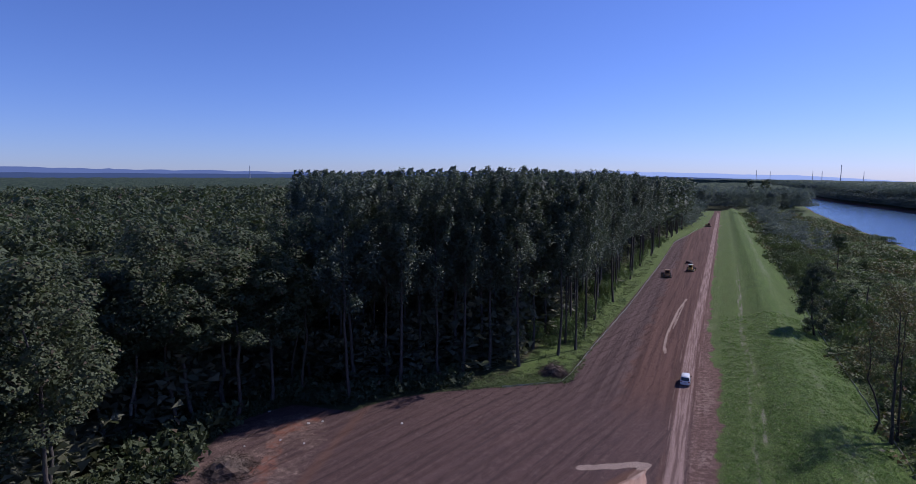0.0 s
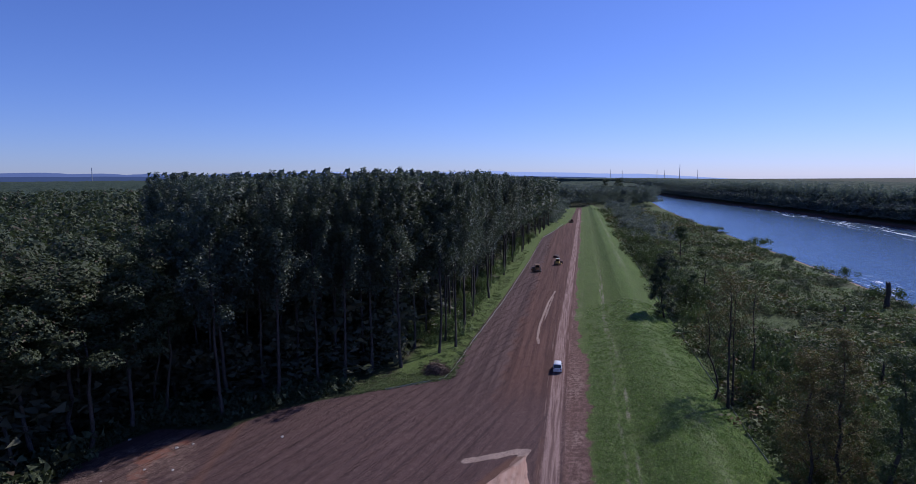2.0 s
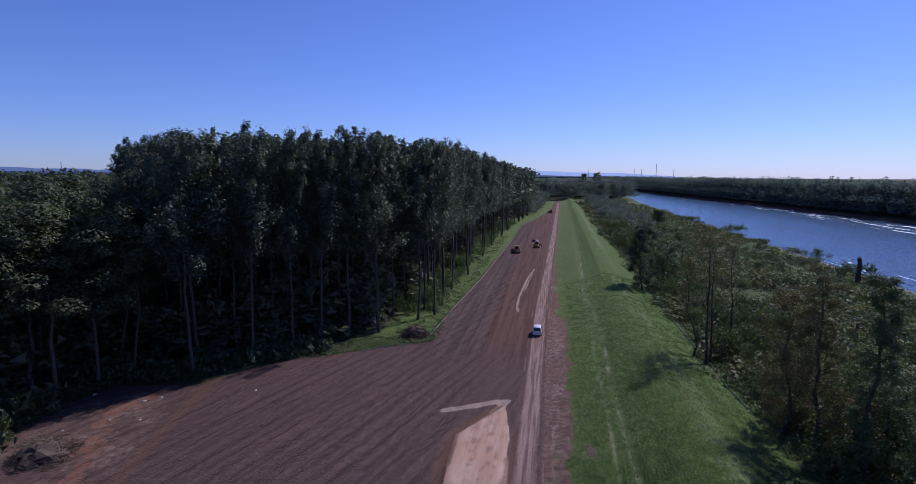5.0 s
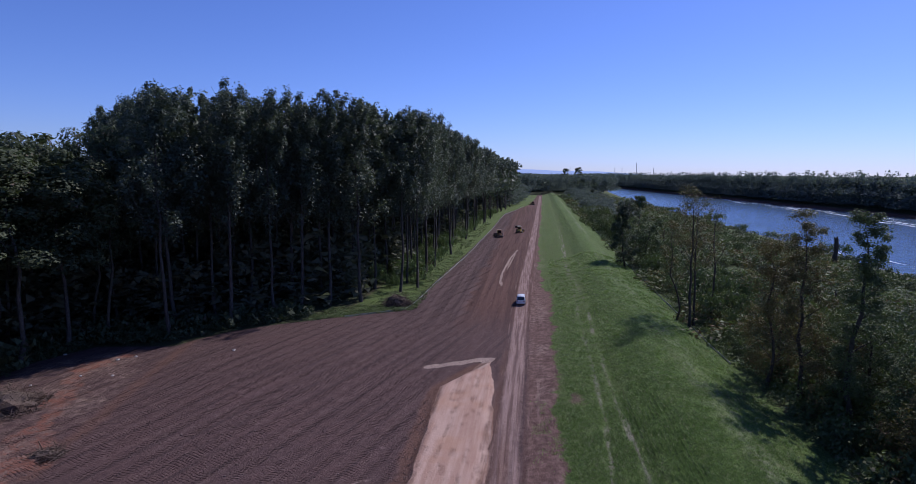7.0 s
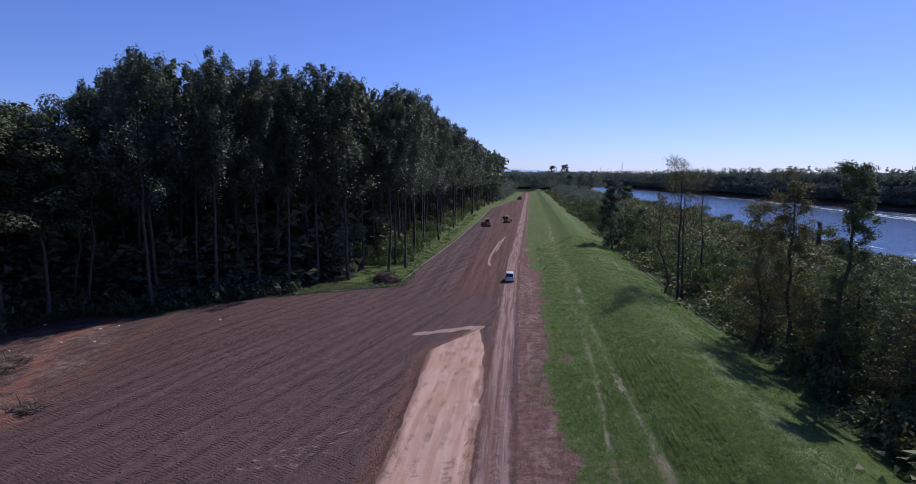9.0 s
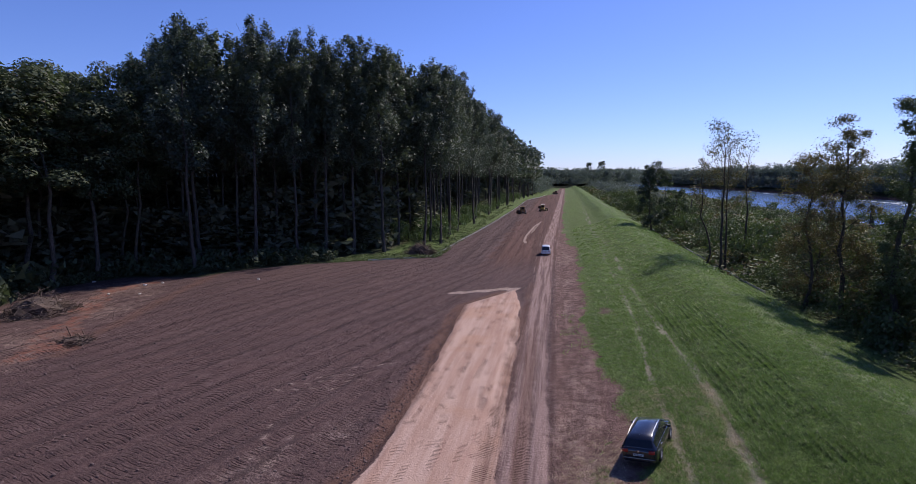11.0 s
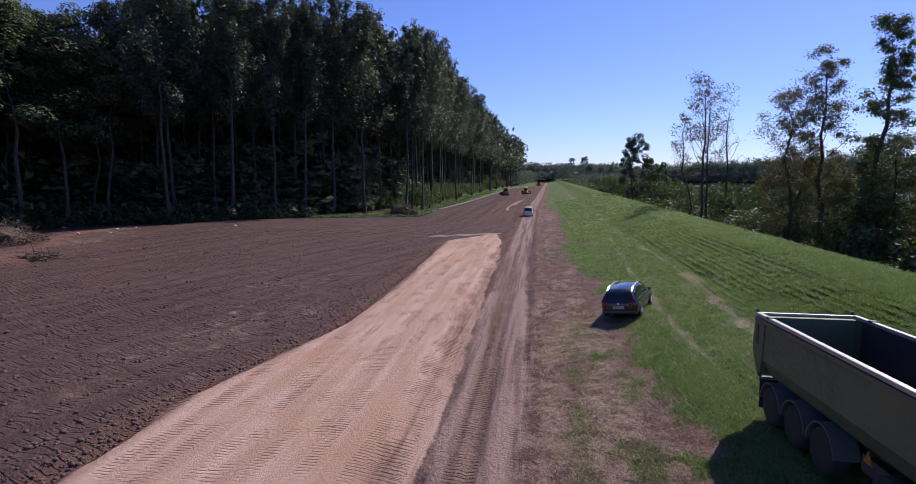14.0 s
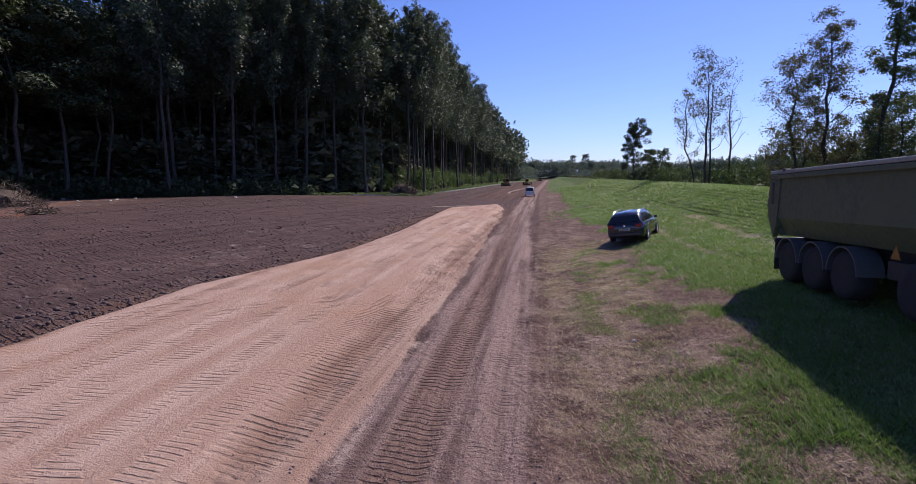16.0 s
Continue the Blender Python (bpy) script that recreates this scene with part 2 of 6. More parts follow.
    lt = k.mix(k.math("MULTIPLY", k.step(px, 25.0, 28.0), k.step(px, 130.0, 120.0)), lt, mead)
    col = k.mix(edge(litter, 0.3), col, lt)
    col = k.mix(k.math("MULTIPLY", edge(pale, 0.3), k.step(fine, 0.36, 0.62, (0.35, 0.85))), col, k.mix(mid, (0.36, 0.26, 0.21), (0.48, 0.37, 0.31)))
    col = k.mix(k.math("MULTIPLY", rut, 0.8), col, k.mix(fine, (0.085, 0.042, 0.030), (0.20, 0.105, 0.072)))

    # prints of crawler tracks: bars across lanes that run along the work's direction
    def cleats(turn, lane, bar, seed, worn_lo=0.42):
        x, y, _ = k.split(k.scaled(p, 1, 1, 1, turn))
        wob = k.math("MULTIPLY", k.noise(k.scaled(p, 0.2, 0.03, 1.0), 1.0 + seed, 2), 5.0)
        lanes = k.step(k.math("SINE", k.math("MULTIPLY_ADD", x, 6.2832 / lane, wob)), 0.25, 0.75)
        bars = k.step(k.math("SINE", k.math("MULTIPLY_ADD", y, 6.2832 / bar, k.math("MULTIPLY_ADD", mid, 0.5, k.math("MULTIPLY", fine, 1.3)))), 0.45, 0.98)
        worn = k.step(k.noise(p, 0.45 + seed * 0.1, 4), worn_lo, worn_lo + 0.16)
        return k.math("MULTIPLY", k.math("MULTIPLY", lanes, bars), worn)

    bare = k.math("SUBTRACT", 1.0, k.math("MAXIMUM", k.math("MAXIMUM", edge(grass), edge(litter)), edge(straw)))
    prints = k.math("MAXIMUM", k.math("MULTIPLY", k.math("MAXIMUM", cleats(15.0, 1.9, 0.30, 0.3, 0.34), cleats(13.0, 2.9, 0.36, 0.9, 0.40)), works),
                    k.math("MULTIPLY", k.math("MAXIMUM", cleats(2.0, 1.25, 0.145, 0.0, 0.45), cleats(-3.0, 2.1, 0.17, 0.7, 0.48)), k.math("MULTIPLY", edge(clay), 0.65)))
    prints = k.math("MAXIMUM", prints, k.math("MULTIPLY", k.math("MULTIPLY", k.math("SUBTRACT", 1.0, near_works), cleats(2.0, 2.2, 0.62, 0.4, 0.36)), k.step(px, -4.4, -5.2)))
    clod_ = k.noise(p, 5.0, 4, 0.7)

    def bars(lo, hi, bar, worn_lo):
        b = k.step(k.math("SINE", k.math("MULTIPLY_ADD", py, 6.2832 / bar, k.math("MULTIPLY_ADD", px, 1.2, k.math("MULTIPLY", fine, 1.6)))), 0.1, 0.95)
        here = k.math("MULTIPLY", k.step(px, lo - 0.06, lo + 0.06), k.step(px, hi + 0.06, hi - 0.06))
        return k.math("MULTIPLY", k.math("MULTIPLY", b, here), k.math("MULTIPLY", k.step(k.noise(p, 0.8, 4), worn_lo, worn_lo + 0.16), k.step(clod_, 0.34, 0.52)))

    tread = k.math("MAXIMUM", bars(-3.65, -2.85, 0.17, 0.36), k.math("MAXIMUM", bars(-5.75, -4.75, 0.19, 0.42), bars(-2.35, -1.85, 0.14, 0.52)))
    prints = k.math("MAXIMUM", prints, k.math("MULTIPLY", tread, k.step(py, 70.0, 45.0, (0.0, 0.65))))
    prints = k.math("MULTIPLY", prints, bare)
    # sunk bars are darkened in colour too, standing in for their shadow lines
    col = k.mix(k.math("MULTIPLY", prints, 0.55), col, (0.070, 0.043, 0.037))
    clod = k.noise(p, 4.2, 4, 0.7)
    relief = k.math("ADD", k.math("MULTIPLY", fine, 0.55), k.math("MULTIPLY", grit, 0.25))
    relief = k.math("ADD", relief, k.math("MULTIPLY", clod, k.math("MULTIPLY", k.math("SUBTRACT", 1.0, clay), 1.3)))
    relief = k.math("ADD", relief, k.math("MULTIPLY", k.math("ADD", blade, k.math("MULTIPLY", lump, -1.2)), k.math("MULTIPLY", grass, 1.5)))
    k.bump(k.math("SUBTRACT", relief, k.math("MULTIPLY", prints, 1.1)), 1.0, 0.10)
    return k.done(col, 0.95, 0, 0.15)


GROUND = ground_material()
LEAF_POPLAR = foliage("poplar_leaves", (0.048, 0.065, 0.052), (0.106, 0.136, 0.100), shine=0.55, through_light=0.22)
LEAF_OAK = foliage("broad_leaves", (0.042, 0.058, 0.036), (0.092, 0.120, 0.066), (0.10, 0.074, 0.050), 0.05, shine=0.65, through_light=0.22)
# bluish, paler leaves: haze over the far trees is put into their colour
LEAF_FAR_HAZED = foliage("haze_tinted_leaves", (0.080, 0.104, 0.112), (0.150, 0.180, 0.176), shine=0.8, through_light=0.35)
LEAF_BROWN = foliage("autumn_leaves", (0.060, 0.062, 0.026), (0.165, 0.150, 0.058), (0.16, 0.095, 0.045), 0.20, 0.65, 0.24)
LEAF_BUSH = foliage("shrub_leaves", (0.042, 0.062, 0.026), (0.118, 0.160, 0.064), (0.12, 0.10, 0.06), 0.05, 0.65, 0.20)
LEAF_WEED = foliage("weed_leaves", (0.056, 0.090, 0.036), (0.165, 0.220, 0.092), (0.17, 0.14, 0.085), 0.08, 0.65, 0.22)
# paler leaf colour lifts the shaded wood interior; the extra light is painted in
LEAF_UNDER_LIFTED = foliage("understory_leaves_lifted", (0.085, 0.094, 0.070), (0.150, 0.162, 0.116), shine=0.8, through_light=0.25)
GRASS = foliage("grass_blades", (0.096, 0.150, 0.046), (0.215, 0.335, 0.088), (0.34, 0.31, 0.20), 0.11, 0.55)
STRAW = foliage("dry_grass_blades", (0.24, 0.160, 0.124), (0.70, 0.570, 0.470), (0.14, 0.18, 0.07), 0.12, 0.8)
BARK = bark("poplar_bark", (0.108, 0.092, 0.082))
BARK_DARK = bark("dark_bark", (0.095, 0.078, 0.062))
TWIG = bark("dead_wood", (0.17, 0.125, 0.10), (0.10, 0.06, 0.045))

# ---- helpers for meshes ----
RNG = np.random.default_rng(7)


def hashed(ix, iy, seed):
    h = np.sin(ix * 127.1 + iy * 311.7 + seed * 74.7) * 43758.5453
    return h - np.floor(h)


def vnoise(x, y, seed=0.0):
    """Smooth value noise from 0 to 1."""
    ix, iy = np.floor(x), np.floor(y)
    fx, fy = x - ix, y - iy
    fx, fy = fx * fx * (3 - 2 * fx), fy * fy * (3 - 2 * fy)
    a, b = hashed(ix, iy, seed), hashed(ix + 1, iy, seed)
    c, d = hashed(ix, iy + 1, seed), hashed(ix + 1, iy + 1, seed)
    return (a * (1 - fx) + b * fx) * (1 - fy) + (c * (1 - fx) + d * fx) * fy


def fbm(x, y, seed=0.0, octaves=4):
    v, a, s = 0.0, 0.5, 0.0
    for k in range(octaves):
        v = v + a * vnoise(x * 2 ** k, y * 2 ** k, seed + k)
        s, a = s + a, a * 0.5
    return v / s


def smooth(v, lo, hi):
    t = np.clip((v - lo) / (hi - lo), 0, 1)
    return t * t * (3 - 2 * t)


def mesh_from(name, verts, faces, material, smooth_shade=False):
    """A mesh from arrays; faces: (n, 3) or (n, 4)."""
    verts, faces = np.asarray(verts, np.float32), np.asarray(faces, np.int32)
    me = bpy.data.meshes.new(name)
    k = faces.shape[1]
    me.vertices.add(len(verts))
    me.vertices.foreach_set("co", verts.ravel())
    me.loops.add(faces.size)
    me.loops.foreach_set("vertex_index", faces.ravel())
    me.polygons.add(len(faces))
    me.polygons.foreach_set("loop_start", np.arange(0, faces.size, k, dtype=np.int32))
    if smooth_shade:
        me.polygons.foreach_set("use_smooth", np.ones(len(faces), bool))
    me.materials.append(material)
    me.update(calc_edges=True)
    return me


def part(name, bm, material, parent=None, label="", round_=False):
    """A bmesh (or a finished mesh) as one object under a thing or part."""
    if isinstance(bm, bpy.types.Mesh):
        me = bm
    else:
        bmesh.ops.recalc_face_normals(bm, faces=bm.faces)
        me = bpy.data.meshes.new(name)
        bm.to_mesh(me)
        bm.free()
        me.materials.append(material)
        if round_:
            for f in me.polygons:
                f.use_smooth = True
    ob = new(name, me)
    ob.parent = parent
    return tagged(ob, label)


def thing(name, label, category, group="", at=None):
    ob = tagged(new(name), label, category, group)
    ob.empty_display_size = 0.2
    if at is not None:
        ob.matrix_basis = at
    return ob


def box(bm, lo, hi, bevel=0.0, taper=None):
    """A box with rounded edges; taper: scale of the top in x and y."""
    v = bmesh.ops.create_cube(bm, size=1)["verts"]
    c, s = [(a + b) / 2 for a, b in zip(lo, hi)], [b - a for a, b in zip(lo, hi)]
    for q in v:
        up = q.co.z > 0
        q.co = Vector([c[i] + q.co[i] * s[i] * (taper[i] if taper and up and i < 2 else 1) for i in range(3)])
    if bevel:
        es = list({e for q in v for e in q.link_edges})
        bmesh.ops.bevel(bm, geom=es, offset=bevel, segments=2, affect="EDGES", profile=0.6)
    return bm


def rod(bm, a, b, r, r2=None, sides=8):
    a, b = Vector(a), Vector(b)
    d = b - a
    m = Matrix.Translation((a + b) / 2) @ d.to_track_quat("Z", "Y").to_matrix().to_4x4()
    bmesh.ops.create_cone(bm, cap_ends=True, segments=sides, radius1=r, radius2=r if r2 is None else r2, depth=d.length, matrix=m)
    return bm


def prism(bm, outline, x0, x1, bevel=0.0):
    """An outline in y and z, drawn out from x0 to x1."""
    a = [bm.verts.new((x0, y, z)) for y, z in outline]
    b = [bm.verts.new((x1, y, z)) for y, z in outline]
    fs = [bm.faces.new(a), bm.faces.new(b[::-1])]
    n = len(outline)
    for i in range(n):
        fs.append(bm.faces.new((a[i], b[i], b[(i + 1) % n], a[(i + 1) % n])))
    if bevel:
        bmesh.ops.bevel(bm, geom=list({e for f in fs[:2] for e in f.edges}), offset=bevel, segments=2, affect="EDGES")
    return bm


def loft(bm, rings, caps=True):
    """Skin over rings of points with the same count."""
    vs = [[bm.verts.new(p) for p in r] for r in rings]
    n = len(vs[0])
    for a, b in zip(vs, vs[1:]):
        for i in range(n):
            bm.faces.new((a[i], a[(i + 1) % n], b[(i + 1) % n], b[i]))
    if caps:
        bm.faces.new(vs[0][::-1])
        bm.faces.new(vs[-1])
    return bm


def tube(points, radii, sides=7):
    """Arrays of a bent, tapered tube."""
    pts = np.asarray(points, float)
    vs, fs = [], []
    for i, p in enumerate(pts):
        d = pts[min(i + 1, len(pts) - 1)] - pts[max(i - 1, 0)]
        d /= np.linalg.norm(d) + 1e-9
        u = np.cross(d, (0.31, 0.95, 0.05) if abs(d[1]) < 0.9 else (1, 0, 0))
        u /= np.linalg.norm(u)
        w = np.cross(d, u)
        ang = np.arange(sides) * 2 * math.pi / sides
        vs.append(p + radii[i] * (np.cos(ang)[:, None] * u + np.sin(ang)[:, None] * w))
    for i in range(len(pts) - 1):
        for j in range(sides):
            a, b = i * sides + j, i * sides + (j + 1) % sides
            fs.append((a, b, b + sides, a + sides))
    return np.concatenate(vs), np.array(fs)


def join(chunks):
    """Several (verts, faces) as one."""
    vs, fs, n = [], [], 0
    for v, f in chunks:
        vs.append(v)
        fs.append(np.asarray(f) + n)
        n += len(v)
    return np.concatenate(vs), np.concatenate(fs)


def leaf_cards(rng, centres, size, up=0.35, long=1.5, facing=None):
    """One small pointed blade at each centre, turned at random or roughly along facing."""
    n = len(centres)
    nor = rng.normal(size=(n, 3))
    if facing is not None:
        nor = 0.75 * nor + 1.5 * facing
    nor[:, 2] = np.abs(nor[:, 2]) + up
    nor /= np.linalg.norm(nor, axis=1)[:, None]
    a = np.cross(nor, rng.normal(size=(n, 3)))
    a /= np.linalg.norm(a, axis=1)[:, None]
    b = np.cross(nor, a)
    s = (size * rng.uniform(0.6, 1.35, n))[:, None]
    q = np.stack((centres - a * s * long * 0.5, centres + b * s * 0.5 + a * s * 0.25, centres - b * s * 0.5 + a * s * long * 0.45), 1)
    return q.reshape(-1, 3), np.arange(3 * n).reshape(-1, 3)


def clumps(rng, centres, radii, per, shell=0.45, ways=False):
    """Points scattered in the outer part of soft balls; with ways, also the outward direction at each."""
    c = np.repeat(centres, per, 0)
    r = np.repeat(radii, per)
    d = rng.normal(size=(len(c), 3))
    d /= np.linalg.norm(d, axis=1)[:, None]
    q = r * (shell + (1 - shell) * rng.random(len(c))) ** 0.8
    way = d.copy()
    d[:, 2] *= 0.8
    return (c + d * q[:, None], way) if ways else c + d * q[:, None]


def stamped(variants, places):
    """Many copies of a few (verts, faces) as one pair of arrays; places: (variant, x, y, z, turn, width, height)."""
    out = []
    for k, x, y, z, turn, w, h in places:
        v, f = variants[int(k)]
        c, s = math.cos(turn), math.sin(turn)
        out.append((np.stack((x + w * (v[:, 0] * c - v[:, 1] * s), y + w * (v[:, 0] * s + v[:, 1] * c), z + h * v[:, 2]), 1), f))
    return join(out)


# ---- the terrain: one sheet from the field to the horizon ----
def polyline_distance(x, y, pts):
    d = np.full(x.shape, 1e9)
    for (ax, ay), (bx, by) in zip(pts, pts[1:]):
        ux, uy = bx - ax, by - ay
        t = np.clip(((x - ax) * ux + (y - ay) * uy) / (ux * ux + uy * uy), 0, 1)
        d = np.minimum(d, np.hypot(x - ax - t * ux, y - ay - t * uy))
    return d


def inside(x, y, poly):
    r = np.zeros(np.shape(x), bool)
    for (ax, ay), (bx, by) in zip(poly, poly[1:] + poly[:1]):
        hit = (ay > y) != (by > y)
        r ^= hit & (x < (bx - ax) * (y - ay) / ((by - ay) if by != ay else 1e-9) + ax)
    return r


def signed(x, y, poly):
    """Distance to a polygon's edge, positive inside."""
    d = polyline_distance(x, y, poly + poly[:1])
    return np.where(inside(x, y, poly), d, -d)


FIELD_EDGE = [(-58, -60), (-57.5, 30), (-61.5, 47), (-66.5, 60), (-67, 66), (-64, 72.5), (-56, 73.5), (-52.7, 74), (-51.6, 77.2), (-49, 82.2), (-43.7, 87.4), (-37.2, 92.4), (-30.5, 98.1), (-26.0, 101.8), (-24.9, 106), (-24.4, 128), (-23.0, 176), (-21.8, 258), (-22, 364), (-17.5, 412), (-10, 500), (-7, 690), (-7, 760)]
FIELD = FIELD_EDGE + [(2, 760), (2, -60)]
CLAY = [(-13.4, -60), (-13.3, 14), (-13.4, 18), (-11.3, 28), (-11.2, 38), (-11.9, 55), (-12.3, 66), (-9.4, 71.5), (-7.0, 76), (-6.0, 68), (-5.25, 57), (-4.85, 40), (-4.45, 24), (-4.25, 10), (-4.25, -60)]
RED = [(-67, 62), (-63, 71), (-55, 70.5), (-50.5, 64.5), (-44.5, 44), (-41.5, 38), (-44, 20), (-64, 30)]
PROFILE_X = [-5200, -600, -60, -30, -15, -6, -1, 2, 3.7, 5.5, 8, 9.5, 13, 15, 17.2, 25.3, 28, 45, 94, 101, 106, 112]
PROFILE_Z = [0, 0, 0.3, 0.2, -0.15, 0, 0.08, 0.45, 0.75, 1.05, 1.4, 1.75, 3.12, 3.22, 3.15, 0.15, 0, -0.3, -0.7, -1.3, -2.6, -4.5]


def near_bank(y):
    return np.interp(y, [-500, 100, 300, 540, 760, 1080, 1600, 2600, 5200], [0, 0, 1, 0, 4, 24, 46, 60, -900])


def far_bank(y):
    return np.interp(y, [-900, 100, 400, 560, 700, 850, 1080, 1600, 2600, 5200], [262, 262, 258, 240, 228, 211, 186, 165, 170, -700])


def unbent(x, y):
    """The track and the levee swing a little to the right in the distance: x taken from their own line."""
    swing = np.interp(y, [120, 140, 242, 658, 760], [0, 0.2, 2.1, 8.5, 9.1])
    return x - swing * np.interp(x, [-30, -6, 8, 26, 40], [0, 1, 1, 0.25, 0])


def height(x, y, detail=True):
    nb, fb = near_bank(y), far_bank(y)
    x = unbent(x, y)
    z = np.interp(x - np.where(x > 60, nb, 0), PROFILE_X, PROFILE_Z)
    far = smooth(x - fb, -14, 6)
    z = z * (1 - far) + far * (0.5 + 1.0 * smooth(x - fb, 0, 25))
    # the levee fades into the wood at its far end
    hump = np.exp(-((x + 40) / 17.0) ** 2 - ((y - 70) / 26.0) ** 2)
    z = z + 0.55 * hump + 0.36 * smooth(x, -0.5, 4.5) * smooth(13.0 - x, 0, 6.0) * smooth(y, 33, 16)
    if detail:
        z = z + 0.5 * (fbm(x * 0.02, y * 0.02, 3.0) - 0.5) * smooth(x, 26, 40) + 0.10 * (fbm(x * 0.12, y * 0.12, 5.0) - 0.5)
    return z


def ground_at(x, y):
    return float(height(np.array([float(x)]), np.array([float(y)]))[0])


def spaced(*runs):
    out = [runs[0][0]]
    for a, b, n in runs:
        out += list(np.linspace(a, b, n + 1)[1:])
    return np.array(out)


def geom(a, b, first, grow):
    out, s = [a], first
    while out[-1] < b:
        out.append(out[-1] + s)
        s *= grow
    return np.array(out)


gx = np.concatenate((-geom(72, 5000, 4, 1.22)[::-1], spaced((-71.5, -14, 125), (-14, 5.5, 140), (5.5, 26.5, 52), (26.5, 60, 15), (60, 90, 6), (90, 112, 22), (112, 150, 4), (150, 290, 40)), geom(292, 5000, 6, 1.25)))
gy = np.concatenate((-geom(62, 2500, 6, 1.3)[::-1], spaced((-60, 4, 12), (4, 34, 180), (34, 80, 105), (80, 140, 55), (140, 300, 55), (300, 800, 55)), geom(806, 5000, 8, 1.15)))
X, Y = np.meshgrid(gx, gy, indexing="ij")
Z = height(X, Y)
XW, X = X, unbent(X, Y)
d_field, d_clay, d_red = signed(X, Y, FIELD), signed(X, Y, CLAY), signed(X, Y, RED)
wob = (fbm(X * 0.35, Y * 0.35, 11.0) - 0.5) * 2.0
wob2 = (fbm(X * 0.08, Y * 0.05, 12.0) - 0.5) * 2.0
field = smooth(d_field + 0.8 * wob, -0.35, 0.35)
clay = smooth(d_clay + 0.35 * wob, -0.3, 0.3)
cleared = smooth(d_red + 2.2 * wob, -1.5, 1.5) * field
red = field * smooth(2.3 - polyline_distance(X, Y, [(-57.3, 69), (-58.3, 65.5), (-54.3, 56), (-47.5, 45), (-45, 40)]) + 2.4 * wob, -0.8, 1.6) * (0.45 + 0.55 * smooth(fbm(X * 0.5, Y * 0.5, 35.0), 0.35, 0.6))
track = smooth(1.2 + 0.22 * smooth(Y, 50, 20) - np.abs(X + 3.45 + 0.15 * smooth(Y, 50, 20) - 0.9 * smooth(Y, 55, 8) - 0.25 * wob2) + 0.6 * wob * smooth(Y, 60, 10), -0.55, 0.55) * smooth(Y, 720, 640)
turf_edge = np.interp(Y, [0, 8, 11, 14, 16, 18, 21, 25, 32, 38, 45, 50, 63, 68, 81, 109, 158, 230, 700], [1.2, 1.5, 2.0, 3.0, 3.6, 2.7, 2.7, 2.7, 4.0, 2.7, 2.3, 1.4, 1.5, 2.4, 1.9, 2.1, -0.6, -1.2, -1.4]) + (0.9 + 0.9 * smooth(Y, 36, 50)) * wob
grass = smooth(X - turf_edge, -0.7, 0.9) * smooth(np.where(X > 60, 103 + near_bank(Y) - X, 99), 0, 4)
straw_zone = smooth(X + 0.9 * wob, -1.9, -0.5) * smooth(3.3 - X + 1.3 * wob, 0, 2.0) * smooth(Y, 36, 26)
straw = straw_zone * smooth(fbm(X * 0.7, Y * 0.45, 21.0), 0.30, 0.58) * 0.95
grass = grass * (1 - 0.75 * straw_zone * smooth(fbm(X * 0.9, Y * 0.7, 22.0, 5) + 0.12 * (3 - X) / 4, 0.40, 0.58))
# thin regrowth of green over the verge
sprout = smooth(fbm(X * 1.1, Y * 0.7, 23.0, 5), 0.46, 0.66) * smooth(X, -1.2, 0.2) * smooth(Y, 34, 24)
sprout = np.maximum(sprout, 0.9 * smooth(fbm(X * 0.6, Y * 0.45, 25.0, 5), 0.42, 0.64) * smooth(X, -1.7, -0.8) * smooth(Y, 46, 52) * smooth(Y, 68, 62))
grass = np.maximum(grass, 0.42 * sprout * (X < 6))
straw = straw * (1 - 0.5 * sprout)
# wheel tracks on the levee's berm
berm = smooth(X, 2.6, 4.0) * smooth(8.6 - X, 0, 1.0)
straw = np.maximum(straw, berm * (0.22 + 0.42 * fbm(X * 0.6, Y * 0.25, 24.0)) * smooth(Y, 330, 150))
lane_l = np.interp(Y, [0, 30, 40, 48, 60, 90, 125, 160, 300], [5.0, 5.1, 5.2, 5.7, 6.5, 6.6, 7.4, 6.8, 7.4])
lane_r = np.interp(Y, [0, 26, 37, 49, 60, 87, 109, 128, 152, 300], [7.8, 7.8, 8.5, 8.3, 8.0, 8.1, 8.9, 8.3, 7.5, 8.3])
for lane, wide, seed in ((lane_l, 0.34, 26.0), (lane_r, 0.40, 27.0)):
    d = np.abs(X - lane - 0.12 * wob2)
    straw = np.maximum(straw, (0.56 + 0.38 * fbm(X * 0.8, Y * 0.3, seed)) * smooth(wide - d + 0.10 * wob, -0.22, 0.2) * smooth(Y, 420, 240) * (0.35 + 0.65 * smooth(Y, 12, 26)) * (1 - 0.12 * smooth(Y, 40, 75)))
    Z -= 0.05 * smooth(0.45 - d, -0.1, 0.2)
